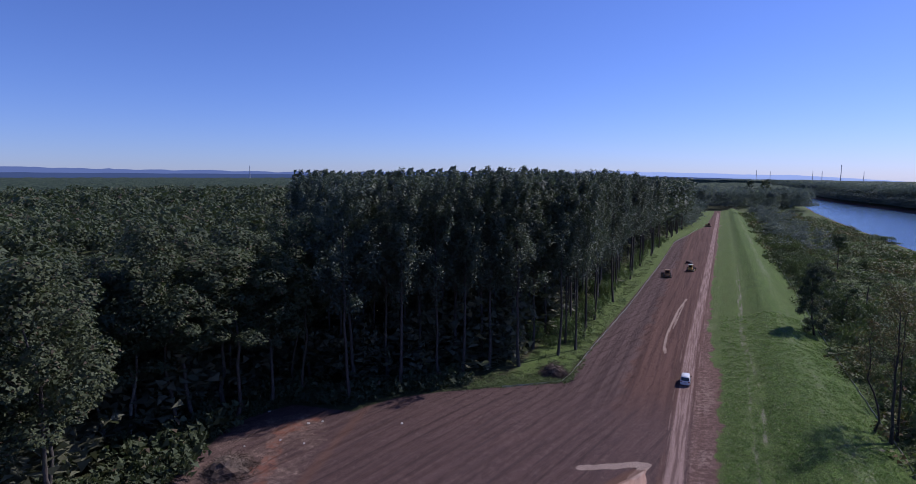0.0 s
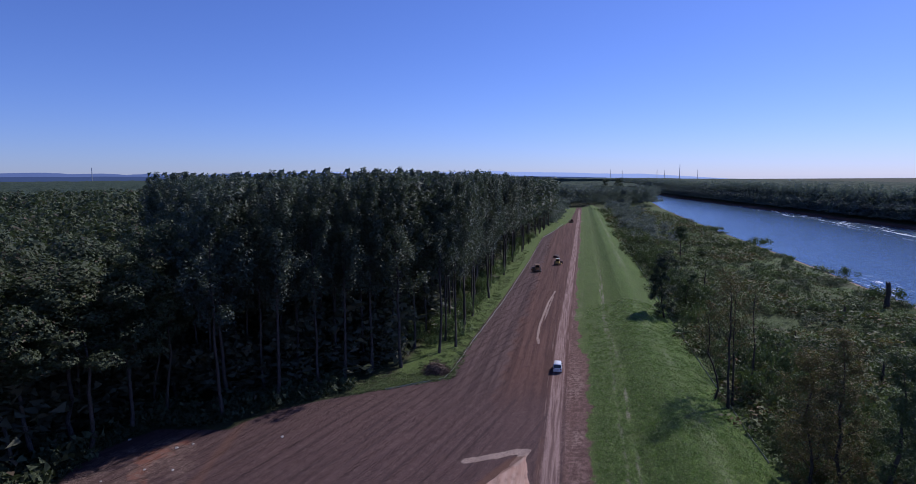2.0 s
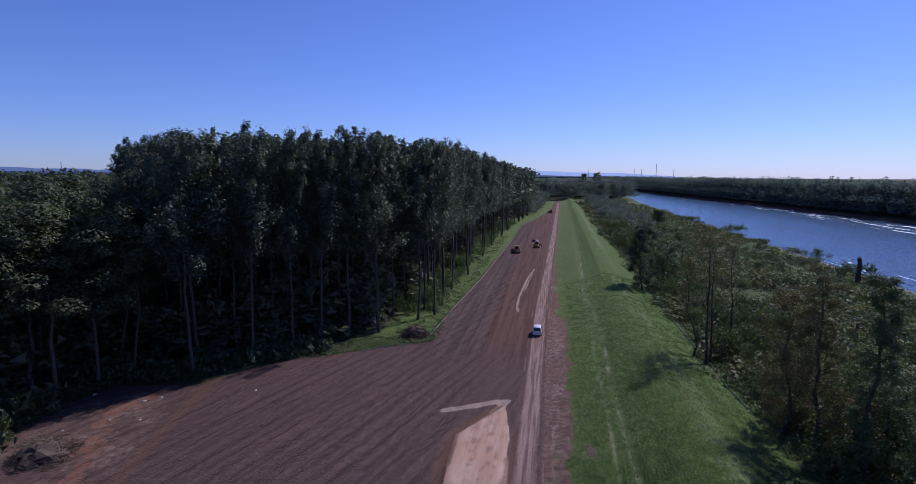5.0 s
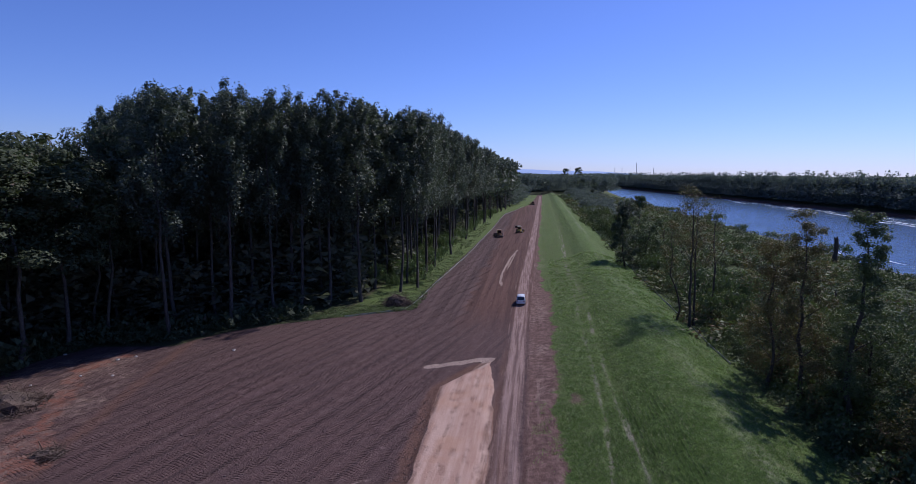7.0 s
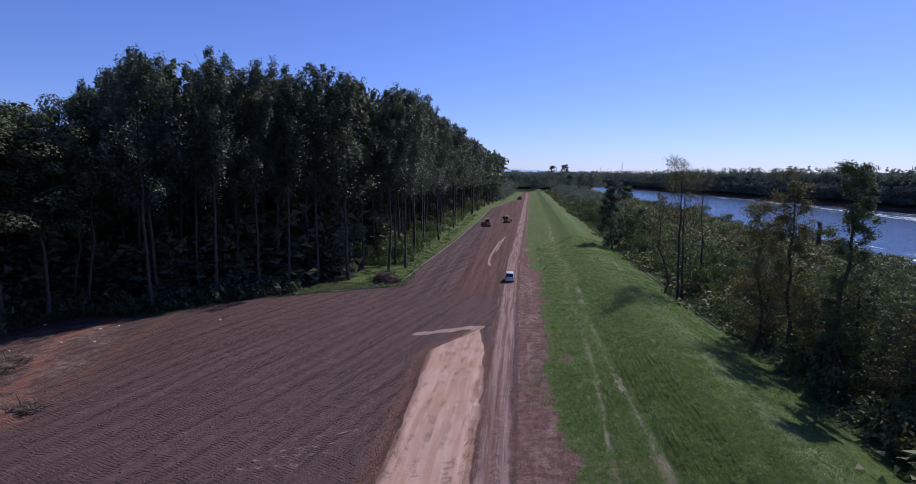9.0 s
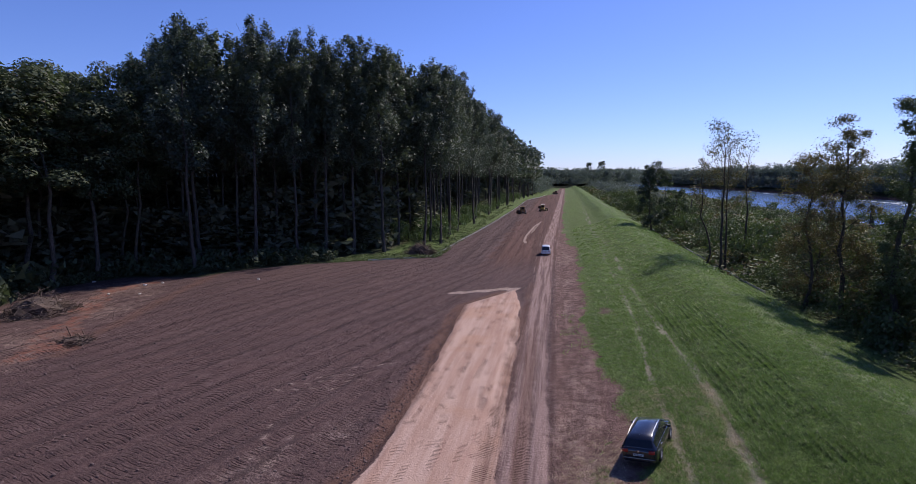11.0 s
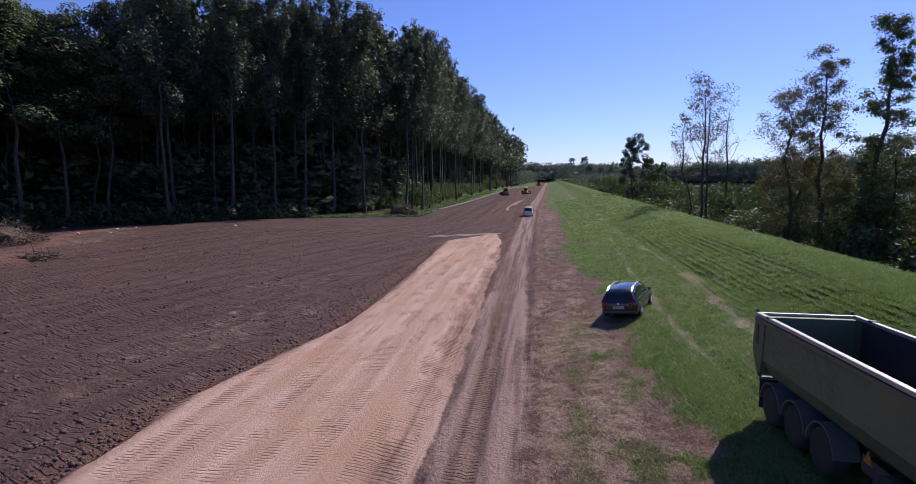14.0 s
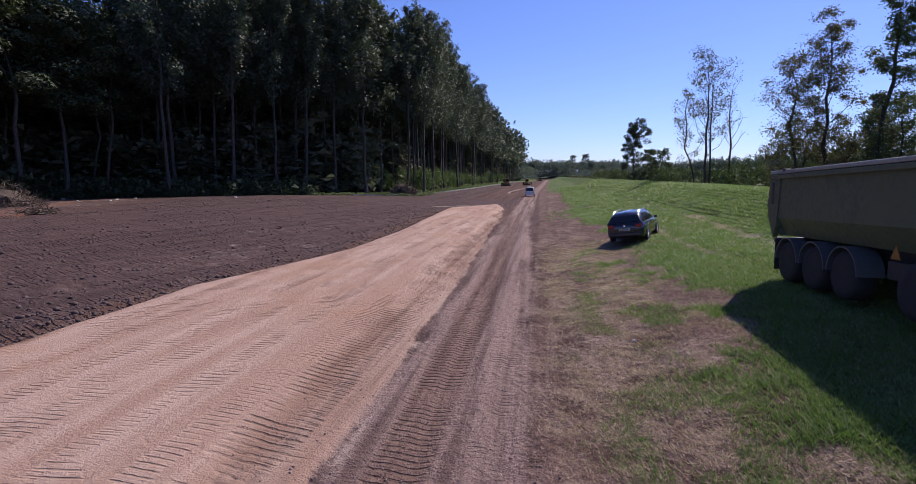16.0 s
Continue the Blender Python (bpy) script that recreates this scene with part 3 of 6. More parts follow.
# spur of wheel marks that swings from the verge up on to the berm
d = polyline_distance(X, Y, [(1.2, 66.5), (3.0, 61.6), (4.6, 56.8), (5.3, 47.4), (5.1, 40.6)])
straw = np.maximum(straw, (0.25 + 0.5 * fbm(X * 0.8, Y * 0.2, 28.0)) * smooth(d, 0.9, 0.1))
groove = lane_r + 0.75
Z += (0.10 * smooth(X - groove, 0.0, 0.3) * smooth(groove + 2.8 - X, 0, 2.2) - 0.12 * smooth(0.25 - np.abs(X - groove), -0.05, 0.15)) * smooth(Y, 150, 120) * smooth(Y, 24, 40)
grass = grass * (1 - 0.8 * smooth(straw, 0.45, 0.8))
# mown brown band on the shoulder of the crest
band = (0.30 + 0.75 * fbm(X * 0.5, Y * 0.06, 29.0)) * smooth(2.3 - np.abs(X - 17.7 - 0.9 * wob2), -0.9, 1.2)
straw = np.maximum(straw, band)
grass = grass * (1 - 0.50 * band)
straw = np.maximum(straw, (0.1 + 0.55 * fbm(X * 0.7, Y * 0.3, 30.0)) * smooth(0.9 - np.abs(X - 23.4 - 0.8 * wob2), -0.5, 0.6) * smooth(Y, 95, 75))
grass = grass * (1 - 0.5 * smooth(straw, 0.3, 0.8) * (X > 20))
# scuffed earth that runs out from the track into the turf
scuff = np.exp(-((Y - 69 + 1.0 * (X + 2)) / 2.6) ** 2) * smooth(6.5 - X, 0, 3) * smooth(X, -2, 0) * smooth(fbm(X * 0.5, Y * 0.5, 31.0), 0.35, 0.55)
grass, straw = grass * (1 - 0.7 * scuff), straw * (1 - 0.5 * scuff)
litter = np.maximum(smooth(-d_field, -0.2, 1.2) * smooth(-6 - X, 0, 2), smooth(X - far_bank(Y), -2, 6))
strip = smooth(X, -40, -33) * smooth(Y, 90, 95) * smooth(-d_field, 0, 0.8) * (X < -6)
grass = np.maximum(grass * smooth(X, -1.8, -1.0), strip * 0.9)
straw = np.maximum(straw, 0.50 * cleared * (0.4 + 0.8 * fbm(X * 0.3, Y * 0.3, 33.0)))
litter = litter * (1 - 0.8 * strip)
litter = np.maximum(litter, smooth(X, 25.6, 27) * (0.50 + 0.4 * smooth(fbm(X * 0.09, Y * 0.09, 41.0), 0.38, 0.6)) * (X < 100 + near_bank(Y)))
litter = np.maximum(litter, smooth(Y, 700, 730) * (X < 40))
pale = np.maximum(smooth(0.75 - np.abs(polyline_distance(X, Y, [(-15.2, 73.2), (-11.5, 75.2), (-8.2, 77.2), (-7.0, 77.6), (-7.6, 75.4), (-8.4, 73.0)]) + 0.2 * wob), -0.2, 0.3),
                  smooth(0.35 - polyline_distance(XW, Y, [(-6.8, 193), (-8.3, 176), (-9.4, 148), (-9.2, 136), (-8.6, 131)]) + 0.15 * wob, -0.15, 0.25))
pale = np.maximum(pale, 0.8 * smooth(0.3 - polyline_distance(XW, Y, [(-7.1, 186), (-8.0, 165), (-8.4, 152)]) + 0.15 * wob, -0.15, 0.25))
pale = np.maximum(pale, 0.75 * smooth(fbm(X * 0.8, Y * 0.7, 38.0), 0.34, 0.52) * smooth(0.07 - np.abs(X - np.interp(Y, [6, 12, 18, 26, 36, 54, 66], [-4.1, -4.2, -4.37, -4.5, -4.88, -5.28, -5.6])) + 0.07 * wob, -0.05, 0.07) * smooth(Y, 66, 58))
for run in ([(-22.5, 36.6), (-17.2, 38.6)], [(-21.0, 38.4), (-16.2, 40.6)], [(-19.8, 40.0), (-15.8, 42.2)], [(-18.0, 42.6), (-15.0, 44.6)], [(-19.2, 32.0), (-18.2, 29.0), (-18.6, 25.5)], [(-17.4, 31.4), (-16.6, 28.6), (-17.0, 25.4)]):
    pale = np.maximum(pale, 0.50 * smooth(0.16 - polyline_distance(X, Y, run) + 0.10 * wob, -0.12, 0.12))
pale = np.maximum(pale, (0.55 * fbm(X * 0.22, Y * 0.22, 36.0) - 0.08) * smooth(X, -25, -19) * smooth(-12.8 - X, 0, 1.5) * smooth(Y, 52, 38))
pale = np.maximum(pale, 0.8 * smooth(1.2 - np.abs(X - 101.5 - near_bank(Y)) + 0.4 * wob, -0.4, 0.6) * smooth(Y, 420, 250))
pale = np.maximum(pale, 0.22 * track * smooth(0.3 - np.abs(np.abs(X + 3.4 - 0.9 * smooth(Y, 55, 8)) - 0.75), -0.1, 0.15))
pale = np.maximum(pale, (0.55 * fbm(X * 0.35, Y * 0.12, 34.0) - 0.06) * smooth(X, -2.3, -1.6) * smooth(2.6 - X, 0, 1.5) * smooth(Y, 26, 34))
rut = np.where(Y < 82, 0.35 * smooth(0.45 - np.abs(X + 5.0 + 0.2 * wob2), -0.2, 0.3), 0.0)
rut = np.maximum(rut, 0.6 * smooth(0.46 - np.abs(X + 3.25 + 0.012 * (Y - 14)) + 0.12 * wob, -0.1, 0.15) * smooth(Y, 62, 46))
rut = np.maximum(rut, 0.85 * smooth(0.9 - np.abs(d_clay + 0.6) + 0.6 * wob, -0.2, 0.5) * (X < -7) * (Y < 76) * field)
rut = np.maximum(rut, 0.6 * smooth(0.8 - polyline_distance(X, Y, [(-52, 77), (-49.5, 66), (-45, 48), (-43, 40)]) + 0.5 * wob, -0.3, 0.5))
# relief: bed of clay raised over the soil, ruts, clods, furrows
rut = np.maximum(rut, 0.55 * smooth(0.6 - np.abs(X + 5.2) + 0.6 * wob, -0.2, 0.4) * smooth(fbm(X * 0.6, Y * 0.22, 37.0), 0.44, 0.56) * (Y < 75))
Z += 0.32 * smooth(d_clay + 0.15 * wob, -0.55, 0.55) * smooth(-5.2 - X + 0.6, -1, 2)
Z -= 0.06 * rut
near = smooth(Y, 120, 40) * smooth(X, -75, -60)
furrow = np.sin((X * math.cos(radians(15)) - Y * math.sin(radians(15))) * 2 * math.pi / 2.4 + 2.5 * wob2)
bare = field * (1 - clay) * (1 - track) * (1 - grass)
Z += bare * near * (0.07 * furrow + 0.16 * (fbm(X * 1.6, Y * 1.6, 51.0) - 0.5) + 0.10 * (fbm(X * 4.5, Y * 4.5, 52.0, 3) - 0.5) * smooth(Y, 60, 30))
lanes = smooth(np.sin((X + 0.25 * wob2) * 2 * math.pi / 1.15), 0.2, 0.8)
Z -= 0.045 * lanes * smooth(Y, 70, 40) * smooth(1.7 - np.abs(X + 3.1), -0.2, 0.4)
Z += 0.03 * (fbm(X * 3.0, Y * 3.0, 61.0, 3) - 0.5) * smooth(Y, 60, 20)
Z += grass * (0.15 * (fbm(X * 0.6, Y * 0.35, 71.0) - 0.5) + 0.05 * (fbm(X * 2.1, Y * 1.6, 72.0, 3) - 0.5)) * smooth(X, 4.5, 9) * smooth(Y, 125, 70) * smooth(25.5 - X, 0, 2)

nx, ny = X.shape
V = np.stack((XW, Y, Z), -1).reshape(-1, 3)
ids = np.arange(nx * ny).reshape(nx, ny)
Q = np.stack((ids[:-1, :-1], ids[1:, :-1], ids[1:, 1:], ids[:-1, 1:]), -1).reshape(-1, 4)
COVER_A = np.stack((grass, clay, track * 0.9, red), -1).reshape(-1, 4).astype(np.float32)
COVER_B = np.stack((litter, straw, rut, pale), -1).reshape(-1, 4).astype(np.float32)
cx, cy = V[Q].mean(1)[:, 0], V[Q].mean(1)[:, 1]
q = lambda m: m.reshape(-1)[Q].mean(1)
levee = (q(X) > 1.6) & (cx < 26) & (cy > -62) & (cy < 730)
kinds = [("gravel_track", (q(track) > 0.5) & ~levee, "grey gravel and dirt track with worn wheel ruts"),
         ("clay_roadbed", (q(clay) > 0.5) & ~levee, "flattened pinkish clay roadbed printed by crawler tracks"),
         ("levee", levee, "grass-covered flood levee with wheel tracks on its berm"),
         ("bare_soil_field", (q(field) > 0.5) & ~levee, "bare brown graded soil with track furrows and clods")]
taken = np.zeros(len(Q), bool)
for name, pick, label in kinds + [("ground", np.ones(len(Q), bool), "rough green and wooded ground reaching the horizon")]:
    pick = pick & ~taken
    taken |= pick
    used, inv = np.unique(Q[pick], return_inverse=True)
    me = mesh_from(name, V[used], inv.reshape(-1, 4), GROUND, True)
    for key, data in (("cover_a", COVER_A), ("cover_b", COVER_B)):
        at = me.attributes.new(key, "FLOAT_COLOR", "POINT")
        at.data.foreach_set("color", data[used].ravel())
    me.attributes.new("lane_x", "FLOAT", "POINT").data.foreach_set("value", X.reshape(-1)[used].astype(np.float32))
    tagged(new(name, me), label, "ground", kind="structure")


# ---- the river ----
def water_material():
    k = Mat("river_water")
    p = k.pos()
    flow = k.scaled(p, 1.0, 0.28, 1.0, 0)
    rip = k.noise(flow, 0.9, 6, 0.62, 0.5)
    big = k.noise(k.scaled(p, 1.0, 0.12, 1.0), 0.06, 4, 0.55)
    x, y, _ = k.split(p)
    foam = k.step(k.noise(k.scaled(p, 1.0, 0.10, 1.0), 0.22, 6, 0.75, 0.8), 0.545, 0.625)
    bands = k.math("MAXIMUM", k.step(k.math("ABSOLUTE", k.math("SUBTRACT", x, 226.0)), 26.0, 6.0), k.math("MULTIPLY", k.step(k.math("ABSOLUTE", k.math("SUBTRACT", x, 113.0)), 9.0, 2.0), k.step(k.math("ABSOLUTE", k.math("SUBTRACT", y, 205.0)), 75.0, 30.0)))
    f = k.math("MULTIPLY", foam, bands)
    k.bump(k.math("ADD", rip, k.math("MULTIPLY", big, 1.5)), 0.75, 0.5)
    # lighter blue on ripple crests paints the water's sparkle into its colour
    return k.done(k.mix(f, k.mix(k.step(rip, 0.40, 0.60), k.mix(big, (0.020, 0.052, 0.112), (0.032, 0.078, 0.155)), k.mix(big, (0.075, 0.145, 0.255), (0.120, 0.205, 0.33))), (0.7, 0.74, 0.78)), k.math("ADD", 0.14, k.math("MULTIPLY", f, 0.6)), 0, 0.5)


wx, wy = np.linspace(85, 330, 30), np.concatenate((np.linspace(-800, 900, 60), np.linspace(930, 4900, 40)))
WX, WY = np.meshgrid(wx, wy, indexing="ij")
WX = WX + np.interp(WY, [1600, 2600, 5200], [0, 60, -800])
wi = np.arange(WX.size).reshape(WX.shape)
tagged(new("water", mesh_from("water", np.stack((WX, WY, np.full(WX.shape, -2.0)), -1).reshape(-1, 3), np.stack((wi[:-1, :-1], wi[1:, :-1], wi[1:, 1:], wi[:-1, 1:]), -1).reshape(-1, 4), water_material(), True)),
       "wide rippled blue river with white foam streaks", "river", kind="structure")

# ---- trees ----
def wood_arrays(rng, h, r0, base, limbs, reach, rise, bend=0.6, top=0.96, sides=6, twigs=0):
    """A bent tapering trunk with limbs; gives its arrays and the limbs' outer points."""
    zs = np.linspace(0, h * top, 9)
    wx, wy = np.cumsum(rng.normal(0, bend * 0.16, 9)), np.cumsum(rng.normal(0, bend * 0.16, 9))
    stem = np.stack((wx - wx[0], wy - wy[0], zs), 1)
    rad = r0 * (1 - zs / (h * top)) ** 0.8 + 0.035
    rad[0] *= 1.35
    chunks, tips = [tube(stem, rad, sides)], []
    for k in range(limbs):
        f = base + (0.93 - base) * (k + rng.random() * 0.7) / limbs
        p = np.array([np.interp(f * h, zs, stem[:, i]) for i in range(3)])
        a = k * 2.4 + rng.normal(0, 0.4)
        ln = reach * (1.15 - 0.75 * (f - base) / (1 - base)) * rng.uniform(0.7, 1.2)
        d = np.array((math.cos(a), math.sin(a), rise * rng.uniform(0.7, 1.3)))
        mid = p + d * ln * 0.5 + rng.normal(0, 0.12, 3) * ln * 0.5
        end = p + d * ln + np.array((0, 0, 0.15 * ln)) + rng.normal(0, 0.1, 3) * ln
        rr = max(0.03, r0 * 0.36 * (1 - 0.7 * f))
        chunks.append(tube([p, mid, end], [rr, rr * 0.65, 0.02], 4 if sides < 7 else 5))
        tips += [mid, end]
        for _ in range(twigs):
            s = mid + (end - mid) * rng.random()
            e = s + rng.normal(0, 0.45, 3) * ln * 0.5 + np.array((0, 0, 0.35 * ln))
            chunks.append(tube([s, (s + e) / 2 + rng.normal(0, 0.05, 3) * ln, e], [rr * 0.4, rr * 0.25, 0.012], 3))
            tips.append(e)
    tips.append(stem[-1])
    return join(chunks), np.array(tips), stem


def poplar_arrays(seed, leaves, size, sides=6):
    rng = np.random.default_rng(seed)
    h = 38.0
    wood, tips, stem = wood_arrays(rng, h, 0.225, 0.37, 26 if sides > 4 else 8, 3.9, 1.35, 1.1, 0.97, sides)
    # leaf tufts along each rising limb, and a pointed leader that leans with the wind
    mid, end = tips[:-1:2], tips[1:-1:2]
    steps = (-0.35, 0.1, 0.5, 0.85, 1.25) if sides > 4 else (-0.6, -0.1, 0.3, 0.7, 1.1)
    cs = np.concatenate([mid + (end - mid) * t + rng.normal(0, 0.3, mid.shape) for t in steps])
    if sides == 4:
        cs = np.concatenate((cs, cs + rng.normal(0, 1.6, cs.shape)))
    spire = np.linspace(0.80, 1.0, 9)
    cs = np.concatenate((cs, np.stack((np.interp(spire * h, stem[:, 2], stem[:, 0]) + rng.normal(0, 0.25, 9), np.interp(spire * h, stem[:, 2], stem[:, 1]) + rng.normal(0, 0.25, 9), spire * h), 1)))
    f = np.clip((cs[:, 2] / h - 0.38) / 0.62, 0, 1.05)
    cs[:, 0] += 1.5 * f ** 3
    rad = (1.45 - 0.62 * f) * rng.uniform(0.65, 1.3, len(cs)) * (1.0 if sides > 4 else 1.25)
    per = max(2, leaves // len(cs))
    pts, way = clumps(rng, cs, rad, per, 0.2, True)
    pts[:, 2] += 0.75 * (pts[:, 2] - np.repeat(cs[:, 2], per))
    return wood, leaf_cards(rng, pts, size, 0.25, 1.7, way)


def broad_arrays(seed, h, spread, base, leaves, size, limbs=14, r0=0.28, sides=6, n=46, flat=0.8, gap=0.3, twigs=0, bend=1.6, rise=0.8, lump=0.30, shell=0.35):
    rng = np.random.default_rng(seed)
    wood, tips, stem = wood_arrays(rng, h, r0, base, limbs, spread * 0.75, rise, bend, 0.9, sides, twigs=twigs)
    a, u = rng.random(n) * 6.283, rng.random(n)
    f = rng.random(n)
    zc = h * (base + (1 - base) * f)
    rr = spread * np.sqrt(np.clip(1 - ((f - 0.45) / 0.62) ** 2, 0.05, 1)) * np.sqrt(0.25 + 0.75 * u)
    cs = np.stack((rr * np.cos(a), rr * np.sin(a), zc), 1)
    keep = tips[rng.random(len(tips)) > gap]
    cs = np.concatenate((cs, keep))
    cs[:, 2] = np.minimum(cs[:, 2], h * 0.97)
    rad = spread * lump * rng.uniform(0.6, 1.3, len(cs))
    pts, way = clumps(rng, cs, rad, max(3, leaves // len(cs)), shell, True)
    pts[:, 2] = np.minimum(pts[:, 2], h * 1.01 + 0.3 * rng.normal(size=len(pts)))
    return wood, leaf_cards(rng, pts, size, 0.45, 1.5, way)


def tree(name, arrays, bark_mat, leaf_mat, label, group=""):
    ob = thing(name, label, "tree", group)
    wood, crown = arrays
    part("trunk", mesh_from("trunk", *wood, bark_mat, True), bark_mat, ob)
    if len(crown[0]):
        part("crown", mesh_from("crown", *crown, leaf_mat), leaf_mat, ob)
    return ob


def placed(x, y, turn=0.0, w=1.0, h=None, sink=0.1, tilt=0.0):
    return Matrix.Translation((x, y, ground_at(x, y) - sink)) @ Euler((radians(tilt), 0, turn)).to_matrix().to_4x4() @ Matrix.Diagonal((w, w, h or w, 1))


# the poplar plantation
STAND = [(-66, 84.0), (-58, 79.5), (-43, 95), (-30, 112), (-27, 120), (-27.5, 250), (-25.5, 360), (-21, 415), (-19.5, 505), (-22, 570), (-60, 700), (-95, 300), (-165, 200), (-110, 128)]
rng = np.random.default_rng(3)
spots = [(-56.4, 78.2), (-51.1, 86.2), (-46.8, 93.4), (-40.4, 103.8), (-43.9, 98.4), (-35.5, 108.0)]
row = np.array((0.55, 0.835))
off = np.array((-0.835, 0.55))
for j in range(-30, 60):
    for i in range(-60, 110):
        p = np.array((-46.8, 93.4)) + row * 7.4 * i + off * 6.2 * j + rng.normal(0, 0.55, 2)
        if inside(p[0], p[1], STAND) and min(math.hypot(p[0] - a, p[1] - b) for a, b in spots[:6]) > 4.5:
            spots.append(tuple(p))
edge_line = [(-110, 128), (-66, 84), (-58, 79.5), (-43, 95), (-30, 112), (-27, 120), (-26.5, 290)]
ex = polyline_distance(np.array([s[0] for s in spots]), np.array([s[1] for s in spots]), edge_line)
order = np.argsort(ex + 0.04 * np.array([s[1] for s in spots]))
variants = [poplar_arrays(100 + k, 9800, 0.27) for k in range(5)] + [poplar_arrays(110 + k, 2900, 0.50, 5) for k in range(5)]
protos = [tree("poplar_tree", v, BARK, LEAF_POPLAR, "tall slender poplar with a bare grey trunk and dense dark crown", "poplars of the plantation") for v in variants]
far_variants = [poplar_arrays(120 + k, 420, 1.15, 4) for k in range(3)]
first, far_places = set(range(10)), []
for n, k in enumerate(order):
    x, y = spots[k]
    v, turn, w, h = n % 5 + (5 if n >= 44 else 0), rng.normal(0, 0.5), rng.uniform(0.95, 1.2), rng.uniform(0.988, 1.020) * (1 + 0.025 * (x > -42 and y < 220)) * float(1 - 0.07 * smooth(y, 220, 420))
    if n < 190:
        m = placed(x, y, turn, w, h)
        if v in first:
            first.discard(v)
            protos[v].matrix_basis = m
        else:
            copy_thing(protos[v], m)
    else:
        far_places.append((n % 3, x, y, ground_at(x, y) - 0.1, turn, w * 1.1, h))
tagged(new("poplar_stand", mesh_from("poplar_stand", *stamped([v[0] for v in far_variants], far_places), BARK, True)), "grey trunks deeper in the poplar plantation", "trees", kind="stuff")
tagged(new("poplar_canopy", mesh_from("poplar_canopy", *stamped([v[1] for v in far_variants], far_places), LEAF_POPLAR)), "dark green crowns deeper in the poplar plantation", "trees", kind="stuff")

# the mixed wood beside it
rng = np.random.default_rng(5)
oaks = [broad_arrays(200 + k, 35.0 + 1.5 * (k % 3), 6.8, 0.44, 15000 if k < 4 else 2000, 0.35 if k < 4 else 0.74, n=30, bend=2.2, lump=0.34, shell=0.55, gap=0.5) for k in range(8)]
oak_protos = [tree("broadleaf_tree", v, BARK_DARK if k % 2 else BARK, LEAF_OAK, "broadleaf forest tree with a wide dark green crown", "trees of the mixed wood") for k, v in enumerate(oaks)]
WOOD = [(-62, -40), (-62, 28), (-66, 47), (-71.5, 62), (-69, 77), (-68, 84), (-110, 130), (-170, 205), (-420, 560), (-600, 400), (-600, -40)]
near_spots, far_spots = [(-68.1, 64.1), (-67.5, 71.2), (-71.5, 55.5), (-74.0, 67.0), (-65.5, 76.5), (-73.0, 60.0)], []
EDGE_OAKS = {(-68.1, 64.1): (1.1, 0.96), (-67.5, 71.2): (1.0, 0.92), (-71.5, 55.5): (1.2, 1.0), (-74.0, 67.0): (1.2, 0.96), (-65.5, 76.5): (0.8, 0.89), (-73.0, 60.0): (1.15, 0.98)}
for gx_, gy_ in ((a, b) for a in np.arange(-560, -60, 7.4) for b in np.arange(-40, 560, 7.4)):
    x, y = gx_ + rng.normal(0, 1.5), gy_ + rng.normal(0, 1.5)
    if inside(x, y, WOOD):
        d = math.hypot(x, y)
        if x > -108 and 8 < y < 112:
            if all(math.hypot(x - a, y - b) > 4.5 for a, b in near_spots[:6]):
                near_spots.append((x, y))
        elif d < 430 and math.degrees(math.atan2(-x, y)) < 78:
            far_spots.append((x, y))
first = set(range(8))
near_spots.sort(key=lambda p: -p[0])
for n, (x, y) in enumerate(near_spots):
    v = n % 4 + (4 if n >= 24 else 0)
    edge = x > -77
    m = placed(x, y, rng.random() * 6.28, rng.uniform(0.85, 1.15), rng.uniform(0.80, 0.89), tilt=rng.normal(0, 3) if edge else 0)
    if (x, y) in EDGE_OAKS:
        w_, h_ = EDGE_OAKS[(x, y)]
        m = placed(x, y, 2.0 * y, w_, h_ * 36.0 / (35.0 + 1.5 * (v % 4 % 3)))
    if v in first:
        first.discard(v)
        oak_protos[v].matrix_basis = m
    else:
        copy_thing(oak_protos[v], m)
crowns = []
for k in range(8):
    r_ = np.random.default_rng(240 + k)
    m_ = 12 if k < 4 else 9
    cs = r_.normal(0, 1, (m_, 3)) * (2.6, 2.6, 1.5) + (0, 0, 25.5)
    pts, way = clumps(r_, cs, np.full(m_, 1.9), 40 if k < 4 else 18, 0.7, True)
    crowns.append(leaf_cards(r_, pts, 0.62 if k < 4 else 1.05, 0.6, 1.5, way))
tagged(new("far_woods", mesh_from("far_woods", *stamped(crowns, [(rng.integers(4) + (0 if math.hypot(x, y) < 210 else 4), x, y, ground_at(x, y), rng.random() * 6.28, rng.uniform(0.85, 1.3), rng.uniform(0.84, 1.15)) for x, y in far_spots]), LEAF_OAK)), "dense green forest canopy stretching into the distance", "forest", kind="stuff")


